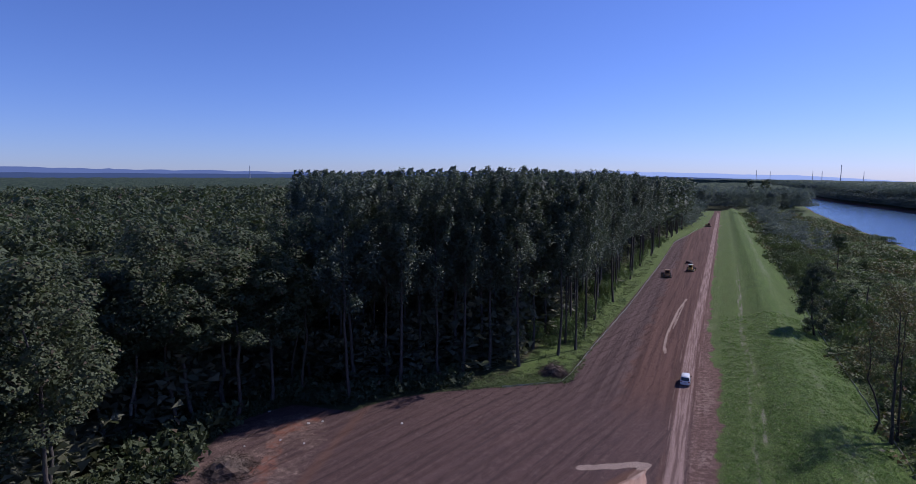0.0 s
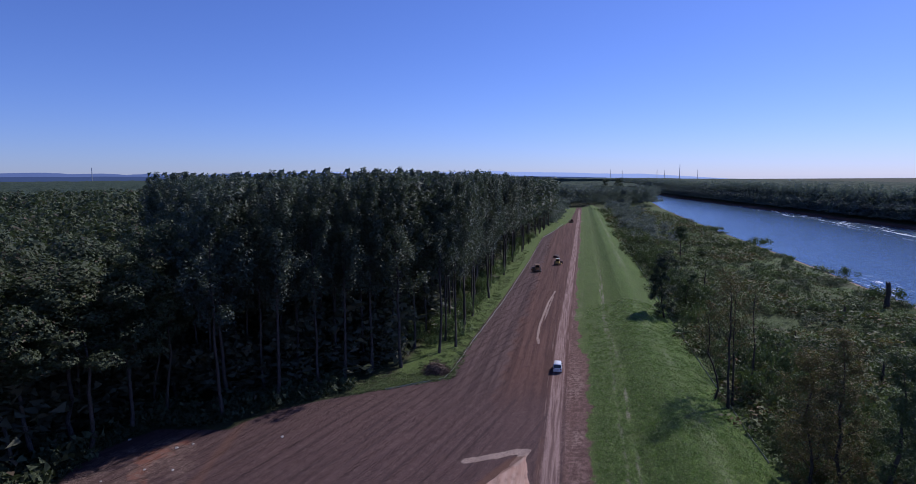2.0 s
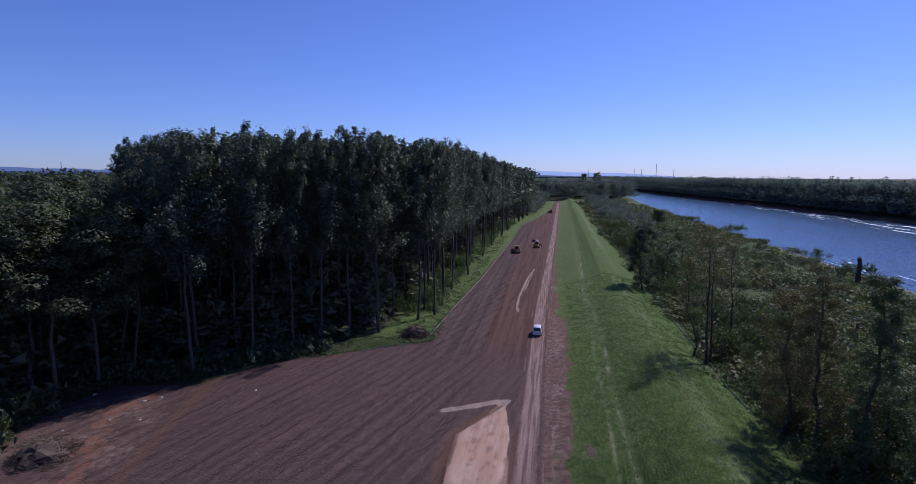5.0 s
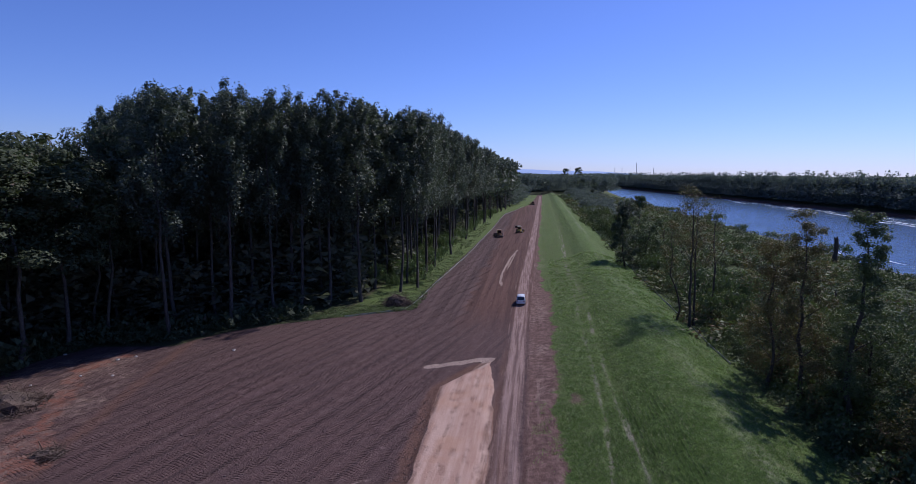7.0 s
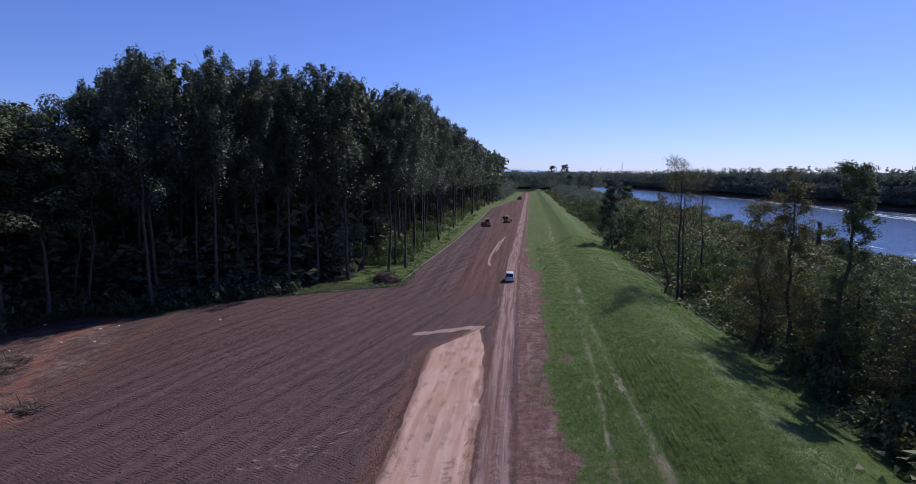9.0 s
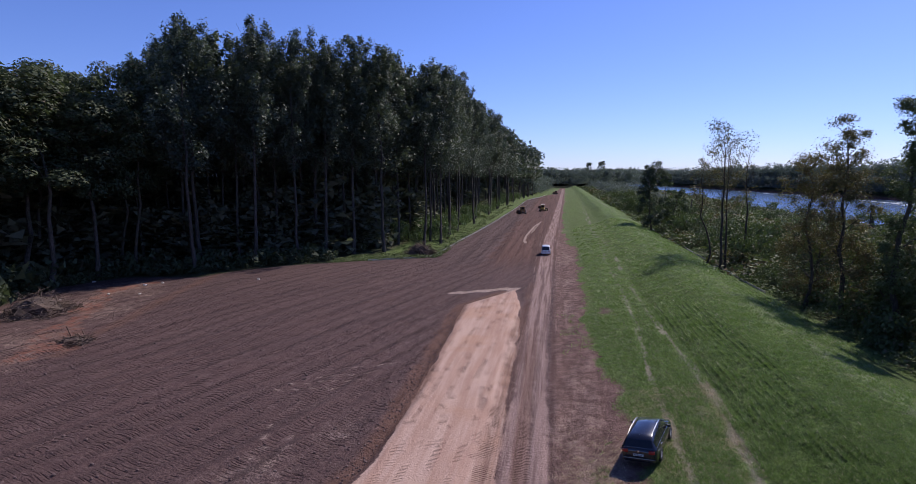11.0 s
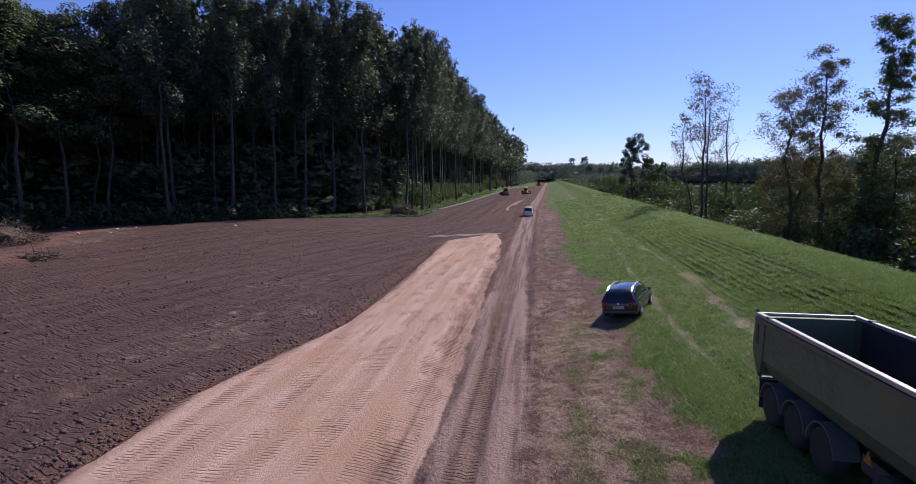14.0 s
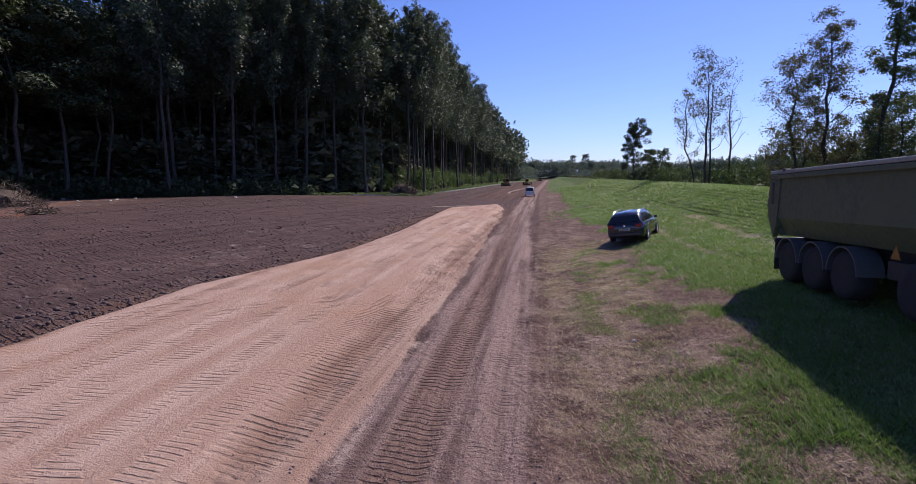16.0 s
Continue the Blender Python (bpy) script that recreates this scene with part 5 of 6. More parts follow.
# turf blades where the ground lies closest to the path
def blades(name, n, x0, x1, y0, y1, hgt, mat, label, keep, w0=0.006, w1=0.00045, lie=(0.6, 2.2)):
    r_ = np.random.default_rng(n)
    x, y = r_.uniform(x0, x1, n), y0 + (y1 - y0) * r_.random(n) ** 1.5
    tuft = fbm(x * 0.9, y * 0.9, 77.0)
    ok = r_.random(n) < keep(x, y) * smooth(tuft, 0.18, 0.55)
    x, y, tuft = x[ok], y[ok], tuft[ok]
    # height of the sheet by its own grid
    i, j = np.clip(np.searchsorted(gx, x) - 1, 0, nx - 2), np.clip(np.searchsorted(gy, y) - 1, 0, ny - 2)
    u, v = (x - gx[i]) / (gx[i + 1] - gx[i]), (y - gy[j]) / (gy[j + 1] - gy[j])
    z = (Z[i, j] * (1 - u) + Z[i + 1, j] * u) * (1 - v) + (Z[i, j + 1] * (1 - u) + Z[i + 1, j + 1] * u) * v
    a, m = r_.random(len(x)) * 6.283, len(x)
    h = hgt * r_.uniform(0.5, 1.4, m) * (0.6 + 0.9 * tuft)
    w = w0 + w1 * y
    lean = r_.uniform(*lie, m) * h
    d = np.stack((np.cos(a), np.sin(a)), 1)
    s = np.stack((-d[:, 1], d[:, 0]), 1) * w[:, None]
    p = np.stack((x, y), 1)
    vs = np.stack((np.column_stack((p - s, z - 0.02)), np.column_stack((p + s, z - 0.02)), np.column_stack((p + d * lean[:, None], z + h))), 1)
    tagged(new(name, mesh_from(name, vs.reshape(-1, 3), np.arange(3 * m).reshape(-1, 3), mat)), label, "grass", kind="stuff")


def on_grid(m, x, y):
    return m[np.clip(np.searchsorted(gx, x), 0, nx - 1), np.clip(np.searchsorted(gy, y), 0, ny - 1)]


blades("grass", 520000, -1.5, 19, 6, 35, 0.050, GRASS, "short green turf of the verge", lambda x, y: on_grid(grass, x, y) ** 1.3 * smooth(y, 35, 24))
blades("grass", 260000, -1.5, 22, 22, 125, 0.085, GRASS, "short green turf of the levee", lambda x, y: on_grid(grass, x, y) ** 1.5 * smooth(y, 125, 50) * smooth(y, 22, 34) * 0.75, 0.006, 0.0006)
blades("dry_grass", 520000, -1.9, 9, 5.5, 40, 0.022, STRAW, "flattened dry straw-coloured grass beside the track", lambda x, y: np.maximum(on_grid(straw, x, y), 0.6 * on_grid(straw_zone, x, y)), 0.005, 0.0006, (1.5, 5.0))

# clumps of longer blades standing over the turf
def grass_tufts(n, x0, x1, y0, y1, tall, per, keep, label, power=1.4, w0=0.006, w1=0.0005):
    r_ = np.random.default_rng(n)
    cx_, cy_ = r_.uniform(x0, x1, n), y0 + (y1 - y0) * r_.random(n) ** power
    ok = r_.random(n) < keep(cx_, cy_) * smooth(fbm(cx_ * 0.8, cy_ * 0.6, 78.0), 0.30, 0.62)
    cx_, cy_ = cx_[ok], cy_[ok]
    big = np.repeat(r_.uniform(0.6, 1.35, len(cx_)), per)
    m = len(big)
    x = np.repeat(cx_, per) + r_.normal(0, 0.07, m) * big * (1 + 0.01 * np.repeat(cy_, per))
    y = np.repeat(cy_, per) + r_.normal(0, 0.07, m) * big * (1 + 0.01 * np.repeat(cy_, per))
    i, j = np.clip(np.searchsorted(gx, x) - 1, 0, nx - 2), np.clip(np.searchsorted(gy, y) - 1, 0, ny - 2)
    z = 0.25 * (Z[i, j] + Z[i + 1, j] + Z[i, j + 1] + Z[i + 1, j + 1])
    a = r_.random(m) * 6.283
    h, w = tall * big * r_.uniform(0.5, 1.3, m), w0 + w1 * y
    d = np.stack((np.cos(a), np.sin(a)), 1)
    side = np.stack((-d[:, 1], d[:, 0]), 1) * w[:, None]
    p = np.stack((x, y), 1)
    tip = p + d * (h * r_.uniform(0.7, 2.4, m))[:, None]
    vs = np.stack((np.column_stack((p - side, z - 0.03)), np.column_stack((p + side, z - 0.03)), np.column_stack((tip, z + h))), 1)
    tagged(new("grass_tufts", mesh_from("grass_tufts", vs.reshape(-1, 3), np.arange(3 * m).reshape(-1, 3), GRASS)), label, "grass", kind="stuff")


grass_tufts(34000, 1.0, 20, 7, 62, 0.085, 16, lambda x, y: on_grid(grass, x, y) ** 1.2, "uneven tufts of longer green grass")
grass_tufts(15000, 3.0, 25, 45, 170, 0.14, 11, lambda x, y: on_grid(grass, x, y) ** 1.2 * smooth(y, 45, 60), "uneven tufts of longer green grass on the levee", 1.2, 0.01, 0.0007)
grass_tufts(15000, -0.8, 5.0, 6.0, 34, 0.065, 13, lambda x, y: 0.75 * on_grid(sprout, x, y) * smooth(x, -1.0, 2.4), "small green tufts among the dry grass of the verge")

# ---- low fences of pale sheeting on stakes ----
def sheeting():
    k = Mat("fence_sheeting")
    c = k.mix(k.noise(k.pos(), 1.2, 5), (0.34, 0.36, 0.33), (0.66, 0.67, 0.63))
    k.done(c, 0.6)
    tr = k.t.nodes.new("ShaderNodeBsdfTranslucent")
    k.put(tr, "Color", c)
    mx = k.t.nodes.new("ShaderNodeMixShader")
    mx.inputs[0].default_value = 0.5
    k.t.links.new(k.b.outputs[0], mx.inputs[1])
    k.t.links.new(tr.outputs[0], mx.inputs[2])
    k.t.links.new(mx.outputs[0], k.o.inputs[0])
    return k.m


SHEET = sheeting()
STAKE = paint("fence_stake", (0.30, 0.24, 0.18), 0.8, 0, 0.4, 4)


def low_fence(label, pts, step=4.0, tall=0.32):
    fence = thing("low_fence", label, "fence")
    pts = [np.array(p, float) for p in pts]
    seg = [np.linalg.norm(b - a) for a, b in zip(pts, pts[1:])]
    total, at = sum(seg), 0.0
    r_ = np.random.default_rng(len(pts))
    line = []
    while at < total:
        s, k = at, 0
        while s > seg[k]:
            s -= seg[k]
            k += 1
        p = pts[k] + (pts[k + 1] - pts[k]) * s / seg[k]
        line.append((p[0] + r_.normal(0, 0.07), p[1], ground_at(*p)))
        at += step * r_.uniform(0.8, 1.2)
    for a, b in zip(line, line[1:]):
        bm = bmesh.new()
        d = Vector((b[0] - a[0], b[1] - a[1], 0)).normalized()
        n = Vector((-d.y, d.x, 0)) * 0.012
        rows = []
        for t in (0.0, 0.5, 1.0):
            p = Vector(a) * (1 - t) + Vector(b) * t
            sag = 0.06 * (t == 0.5) * r_.random()
            rows.append([p + n + Vector((0, 0, -0.05)), p - n + Vector((0, 0, -0.05)), p - n + Vector((0, 0, tall - sag)), p + n + Vector((0, 0, tall - sag))])
        part("panel", loft(bm, rows), SHEET, fence)
        part("stake", rod(bmesh.new(), Vector(a) - Vector((0, 0, 0.2)), Vector(a) + Vector((0, 0, tall + 0.08)), 0.025, sides=6), STAKE, fence)
    return fence


low_fence("low pale sheeting fence on stakes along the levee foot", [(26.0, 80), (25.8, 87.5), (25.7, 101), (25.6, 160), (26.3, 200), (26.9, 240), (27.6, 305), (27.7, 400)], 3.6, 0.28)
low_fence("low pale sheeting fence on stakes along the wood edge", [(-34.5, 95.2), (-30.6, 98.6), (-27.2, 101.6), (-25.4, 103.4), (-24.7, 108.7), (-24.2, 128.6), (-22.4, 176.5), (-21, 258), (-20.4, 364), (-14.4, 412), (-10, 470)], 3.2, 0.27)

# ---- heaps of cut brush ----
def brush_pile(x, y, w, l, h, n, label):
    r_ = np.random.default_rng(int(abs(x) * 7 + y))
    ch = []
    for _ in range(n):
        a, rr = r_.random() * 6.283, math.sqrt(r_.random())
        p = np.array((w * rr * math.cos(a), l * rr * math.sin(a), h * (1 - rr ** 1.6) * r_.random()))
        d = r_.normal(0, 1, 3) * (1, 1, 0.45)
        d /= np.linalg.norm(d)
        ln = r_.uniform(0.35, 1.1)
        q0, q1 = p - d * ln, p + d * ln
        q0[2], q1[2] = max(q0[2], 0.0), max(q1[2], 0.02)
        t = r_.uniform(0.012, 0.035) if len(ch) >= 36 else r_.uniform(0.025, 0.06)
        ch.append(tube([q0, p + r_.normal(0, 0.08, 3) + (0, 0, 0.05), q1], [t, t * 0.9, t * 0.4], 4))
    ob = thing("brush_pile", label, "brush pile", at=placed(x, y, sink=0.05))
    for v, f in ch[:36]:
        part("branch", mesh_from("branch", v, f, TWIG, True), TWIG, ob)
    bm = bmesh.new()
    bmesh.ops.create_icosphere(bm, subdivisions=3, radius=1.0)
    for v in bm.verts:
        q_ = 0.72 + 0.35 * noise.noise(v.co * 2.3 + Vector((x, y, 0)))
        v.co = Vector((v.co.x * w * q_, v.co.y * l * q_, max(-0.1, v.co.z * h * 0.85 * q_)))
    part("core", bm, TWIG, ob, "packed dead brush")
    tagged(part("brush", mesh_from("brush", *join(ch[36:]), TWIG), TWIG, ob), kind="stuff")


brush_pile(-27.6, 106.4, 3.1, 2.6, 3.1, 760, "rounded heap of brown cut branches at the wood edge")
brush_pile(-57.0, 52.0, 3.6, 3.6, 2.9, 620, "heap of reddish brown cut branches on bare soil")
brush_pile(-44.5, 43.5, 1.6, 1.2, 0.7, 120, "small scatter of cut twigs on bare soil")
brush_pile(-31.5, 158.0, 2.6, 2.0, 1.8, 220, "brown heap of cut branches among the poplars")

# ---- stones, clods and scraps ----
STONE = paint("pale_stone", (0.50, 0.47, 0.43), 0.9, 0, 0.4, 5)
SOIL = paint("soil_clod", (0.105, 0.065, 0.058), 0.95, 0, 0.5, 9)


def rock(name, x, y, s, mat, label, category, seed):
    bm = bmesh.new()
    bmesh.ops.create_icosphere(bm, subdivisions=2, radius=s)
    for v in bm.verts:
        v.co *= 0.75 + 0.5 * noise.noise(v.co * (1.4 / s) + Vector((seed, 0, 0)))
        v.co.z *= 0.65
    ob = tagged(part(name, bm, mat), label, category)
    ob.location = (x, y, sheet_at(x, y) + s * 0.2)
    ob.rotation_euler.z = seed


def sheet_at(x, y):
    i, j = int(np.clip(np.searchsorted(gx, x) - 1, 0, nx - 2)), int(np.clip(np.searchsorted(gy, y) - 1, 0, ny - 2))
    return float(Z[i:i + 2, j:j + 2].mean())


for k, (x, y, s) in enumerate([(-43.3, 73.5, 0.28), (-57, 67.9, 0.30), (-57.0, 61.5, 0.22), (0.72, 13.4, 0.07), (-60.5, 58, 0.2), (-53, 62, 0.2), (-66, 69, 0.25), (-55.3, 69.2, 0.25)]):
    rock("stone", x, y, s, STONE, "pale loose stone lying on the soil", "stone", k * 1.7)
r_ = np.random.default_rng(17)
tiny = []
ico = bmesh.new()
bmesh.ops.create_icosphere(ico, subdivisions=1, radius=1.0)
iv, iface = np.array([v.co[:] for v in ico.verts]), np.array([[v.index for v in f.verts] for f in ico.faces])
ico.free()
grit_ = []
for _ in range(8200):
    pick = r_.random()
    if pick < 0.16:
        x, y = r_.uniform(-5.4, -1.0), 6 + 40 * r_.random() ** 2
        s = r_.uniform(0.006, 0.024)
    elif pick < 0.46:
        y = 8 + 55 * r_.random() ** 1.5
        x = np.interp(y, [8, 18, 28, 38, 66], [-13.6, -13.7, -11.6, -11.5, -12.6]) - abs(r_.normal(0, 1.2))
        s = 0.02 + 0.07 * r_.random() ** 2.5
    else:
        y = 12 + 60 * r_.random() ** 1.3
        x = r_.uniform(-50, -13)
        u = x * math.cos(radians(15)) - y * math.sin(radians(15))
        x += (round(u / 1.2) * 1.2 + r_.normal(0, 0.13) - u) / math.cos(radians(15)) if r_.random() < 0.75 else 0
        x = min(x, -13.2)
        s = 0.03 + 0.08 * r_.random() ** 2.2
    v = iv * r_.uniform(0.6, 1.3, (len(iv), 1)) * (s, s, s * 0.7) + (x, y, sheet_at(x, y) + s * 0.15)
    (grit_ if pick < 0.16 else tiny).append((v, iface))
tagged(new("soil_clods", mesh_from("soil_clods", *join(tiny), SOIL)), "loose dark clods of soil over the bare ground", "soil", kind="stuff")
tagged(new("gravel_bits", mesh_from("gravel_bits", *join(grit_), paint("gravel_bits", (0.22, 0.165, 0.15), 0.95, 0, 0.4, 9))), "loose pinkish gravel on the track", "gravel", kind="stuff")

# ---- vehicles ----
GLASS = paint("tinted_glass", (0.012, 0.014, 0.018), 0.06, 0, 0.1)
RUBBER = paint("rubber", (0.022, 0.021, 0.021), 0.85, 0, 0.5, 6)
DARK = paint("black_plastic", (0.02, 0.02, 0.022), 0.55, 0, 0.3)
CHROME = paint("bright_metal", (0.72, 0.72, 0.73), 0.25, 1.0, 0.2)
ALLOY = paint("alloy", (0.55, 0.55, 0.56), 0.35, 0.9, 0.4)
RED_LENS = paint("red_lens", (0.30, 0.012, 0.015), 0.15, 0, 0.1)
PLATE = paint("plate_white", (0.55, 0.56, 0.55), 0.4, 0, 0.2)
MARKS = paint("dark_print", (0.03, 0.03, 0.035), 0.6)


def lathe(profile, sides=20):
    """Rings of (radius, x) turned round the x axis."""
    bm = bmesh.new()
    loft(bm, [[(x, r * math.cos(2 * math.pi * k / sides), r * math.sin(2 * math.pi * k / sides)) for k in range(sides)] for r, x in profile])
    return bm


def wheel_parts(parent, x, y, z, radius, width, side, rim_mat=ALLOY, spokes=7):
    t = part("wheel", lathe([(radius * 0.66, -width / 2), (radius * 0.93, -width / 2), (radius, -width * 0.32), (radius, width * 0.32), (radius * 0.93, width / 2), (radius * 0.66, width / 2), (radius * 0.64, width * 0.3)]), RUBBER, parent, "black rubber tyre", True)
    t.location = (x, y, z)
    bm = lathe([(radius * 0.2, side * width * 0.40), (radius * 0.25, side * width * 0.34), (radius * 0.60, side * width * 0.22), (radius * 0.68, side * width * 0.46), (radius * 0.70, side * width * 0.1)])
    for k in range(spokes):
        a = 2 * math.pi * k / spokes
        rod(bm, (side * width * 0.42, radius * 0.12 * math.cos(a), radius * 0.12 * math.sin(a)), (side * width * 0.40, radius * 0.64 * math.cos(a), radius * 0.64 * math.sin(a)), radius * 0.07, sides=5)
    part("rim", bm, rim_mat, t, "metal rim")
    return t


def body_ring(y, zb, zt, hw, tuck=0.06):
    """A rounded cross-section of a car's lower body."""
    c = [(-hw + tuck, zb), (hw - tuck, zb), (hw, zb + 0.12), (hw + 0.005, (zb + zt) / 2), (hw - 0.015, zt - 0.08), (hw - 0.09, zt), (0, zt + 0.02), (-hw + 0.09, zt), (-hw + 0.015, zt - 0.08), (-hw - 0.005, (zb + zt) / 2), (-hw, zb + 0.12)]
    return [(x, y, z) for x, z in c]


def slab(bm, pts, out, thick=0.012):
    """A thin pane on four points, lifted outwards."""
    o = Vector(out)
    loft(bm, [[Vector(p) + o * 0.004 for p in pts], [Vector(p) + o * thick for p in pts]])
    return bm


def car(label, paint_mat, stations, roof, belt, glass_y, wheels, category, rails=True):
    ob = thing("car", label, category)
    part("body", loft(bmesh.new(), [body_ring(*s) for s in stations]), paint_mat, ob, "", True)
    def cabin(y):
        zr, hr = np.interp(y, [r[0] for r in roof], [r[1] for r in roof]), np.interp(y, [r[0] for r in roof], [r[2] for r in roof])
        return zr, hr
    rings = []
    for y, zr, hr in roof:
        hb = 0.845
        rings.append([(-hb, y, belt - 0.06), (hb, y, belt - 0.06), (hb - 0.01, y, belt), (hr + 0.05, y, max(belt, zr - 0.10)), (hr - 0.08, y, max(belt, zr)), (0, y, max(belt, zr + 0.015)), (-hr + 0.08, y, max(belt, zr)), (-hr - 0.05, y, max(belt, zr - 0.10)), (-hb + 0.01, y, belt)])
    part("cabin", loft(bmesh.new(), rings), paint_mat, ob, "", True)
    for s in (-1, 1):
        for y0, y1 in glass_y:
            pts = []
            for y, top in ((y0, 0), (y1, 0), (y1, 1), (y0, 1)):
                zr, hr = cabin(y)
                zt = max(belt + 0.05, zr - 0.12)
                pts.append((s * ((hr + 0.062) if top else 0.846), y, zt if top else belt + 0.025))
            part("side_window", slab(bmesh.new(), pts, (s, 0, 0.25)), GLASS, ob, "dark tinted glass")
    (ya, za, ha), (yb, zb, hb2) = roof[0], roof[1]
    part("rear_window", slab(bmesh.new(), [(-0.70, ya - 0.01, za + 0.04), (0.70, ya - 0.01, za + 0.04), (hb2 + 0.0, yb - 0.035, zb - 0.07), (-hb2 - 0.0, yb - 0.035, zb - 0.07)], (0, -1, 0.35), 0.02), GLASS, ob, "dark tinted glass")
    (ya, za, ha), (yb, zb, hb2) = roof[-1], roof[-2]
    part("windscreen", slab(bmesh.new(), [(-0.70, ya, za + 0.04), (0.70, ya, za + 0.04), (hb2, yb + 0.03, zb - 0.03), (-hb2, yb + 0.03, zb - 0.03)], (0, 1, 0.5), 0.02), GLASS, ob, "dark tinted glass")
    y0, zt = stations[1][0], stations[1][2]
    for s in (-1, 1):
        part("tail_light", box(bmesh.new(), (s * 0.66 - 0.15, y0 - 0.07, zt - 0.20), (s * 0.66 + 0.15, y0 + 0.12, zt - 0.03), 0.03), RED_LENS, ob, "red tail light")
        part("wing_mirror", box(bmesh.new(), (s * 0.98 - 0.09, glass_y[-1][1] - 0.15, belt + 0.0), (s * 0.98 + 0.09, glass_y[-1][1] - 0.02, belt + 0.13), 0.03), DARK, ob)
        for y, r in wheels:
            part("wheel_arch", lathe([(r * 1.16, s * 0.80), (r * 1.16, s * 0.921), (r * 0.95, s * 0.921)], 18), DARK, ob).location = (0, y, r)
            wheel_parts(ob, s * 0.83, y, r, r, 0.21, s)
        if rails:
            bm = bmesh.new()
            ys = np.linspace(roof[1][0] + 0.15, roof[-2][0] - 0.05, 7)
            pts = [Vector((s * (cabin(y)[1] - 0.02), y, cabin(y)[0] + (0.06 if 0 < k < 6 else 0.0))) for k, y in enumerate(ys)]
            for a, b in zip(pts, pts[1:]):
                rod(bm, a, b, 0.02, sides=6)
            part("roof_rail", bm, CHROME, ob, "bright metal roof rail")
            part("window_trim", slab(bmesh.new(), [(s * 0.862, glass_y[0][0], belt + 0.0), (s * 0.862, glass_y[-1][1], belt + 0.0), (s * 0.862, glass_y[-1][1], belt + 0.02), (s * 0.862, glass_y[0][0], belt + 0.02)], (s, 0, 0)), CHROME, ob)
            for (g0, g1) in glass_y[:-1][-2:]:
                part("door_handle", box(bmesh.new(), (s * 0.915 - 0.015, g0 + 0.08, belt - 0.17), (s * 0.915 + 0.015, g0 + 0.26, belt - 0.13), 0.008), CHROME, ob)
    plate = part("number_plate", box(bmesh.new(), (-0.26, y0 - 0.085, zt - 0.34), (0.26, y0 - 0.06, zt - 0.23), 0.005), PLATE, ob, "white plate with dark bars")
    bm = bmesh.new()
    for k in range(6):
        box(bm, (-0.21 + 0.07 * k, y0 - 0.09, zt - 0.315), (-0.165 + 0.07 * k, y0 - 0.084, zt - 0.255))
    part("plate_bars", bm, MARKS, plate)
    part("bumper", box(bmesh.new(), (-0.80, y0 - 0.10, 0.30), (0.80, y0 + 0.14, 0.50), 0.05), paint_mat, ob)
    part("badge", lathe([(0.0, -0.01), (0.05, -0.01), (0.05, 0.01), (0.0, 0.01)], 14), CHROME, ob).matrix_basis = pose(0, y0 - 0.055, zt - 0.10, 0, 0, 90)
    part("roof_aerial", rod(bmesh.new(), (0, roof[1][0] + 0.25, roof[1][1] + 0.02), (0, roof[1][0] + 0.12, roof[1][1] + 0.14), 0.02, 0.006, 6), DARK, ob)
    return ob


NAVY = paint("dark_blue_car_paint", (0.014, 0.015, 0.024), 0.22, 0.3, 0.12, 2, 0.6)
WHITE = paint("white_car_paint", (0.72, 0.72, 0.72), 0.3, 0, 0.15, 2, 0.4)
estate = car("dark blue estate car with silver roof rails parked on the verge", NAVY,
             [(-2.38, 0.42, 0.78, 0.70), (-2.33, 0.30, 0.93, 0.82), (-2.1, 0.24, 0.99, 0.89), (-1.3, 0.22, 1.0, 0.91), (0.0, 0.2, 0.98, 0.91), (1.2, 0.22, 0.93, 0.90), (1.9, 0.24, 0.84, 0.87), (2.25, 0.28, 0.72, 0.78), (2.38, 0.36, 0.6, 0.62)],
             [(-2.30, 0.98, 0.80), (-1.98, 1.38, 0.63), (-1.6, 1.46, 0.62), (-0.3, 1.50, 0.62), (0.45, 1.45, 0.60), (1.35, 0.95, 0.72)], 0.94, [(-2.0, -1.25), (-1.2, -0.3), (-0.25, 0.85)], [(-1.32, 0.32), (1.40, 0.32)], "car")
cx_, cy_, ca = 3.55, 31.3, -20.0
estate.matrix_basis = pose(cx_, cy_, ground_at(cx_, cy_) + 0.03, 1.0, -7.0, ca)
van = car("small white van driving along the gravel track", WHITE,
          [(-2.1, 0.42, 0.85, 0.74), (-2.06, 0.30, 0.98, 0.82), (-1.9, 0.25, 1.02, 0.87), (0, 0.22, 1.02, 0.88), (1.0, 0.24, 1.0, 0.87), (1.7, 0.26, 0.92, 0.84), (2.0, 0.3, 0.75, 0.74), (2.1, 0.38, 0.62, 0.6)],
          [(-2.06, 1.0, 0.80), (-1.88, 1.74, 0.68), (-1.6, 1.82, 0.68), (0.2, 1.82, 0.68), (0.8, 1.70, 0.64), (1.5, 1.0, 0.74)], 1.0, [(-0.6, 0.3), (0.36, 1.05)], [(-1.3, 0.31), (1.3, 0.31)], "van", rails=False)
van.matrix_basis = pose(-3.65, 113.0, ground_at(-3.65, 113) + 0.02, 0, 0, 0)


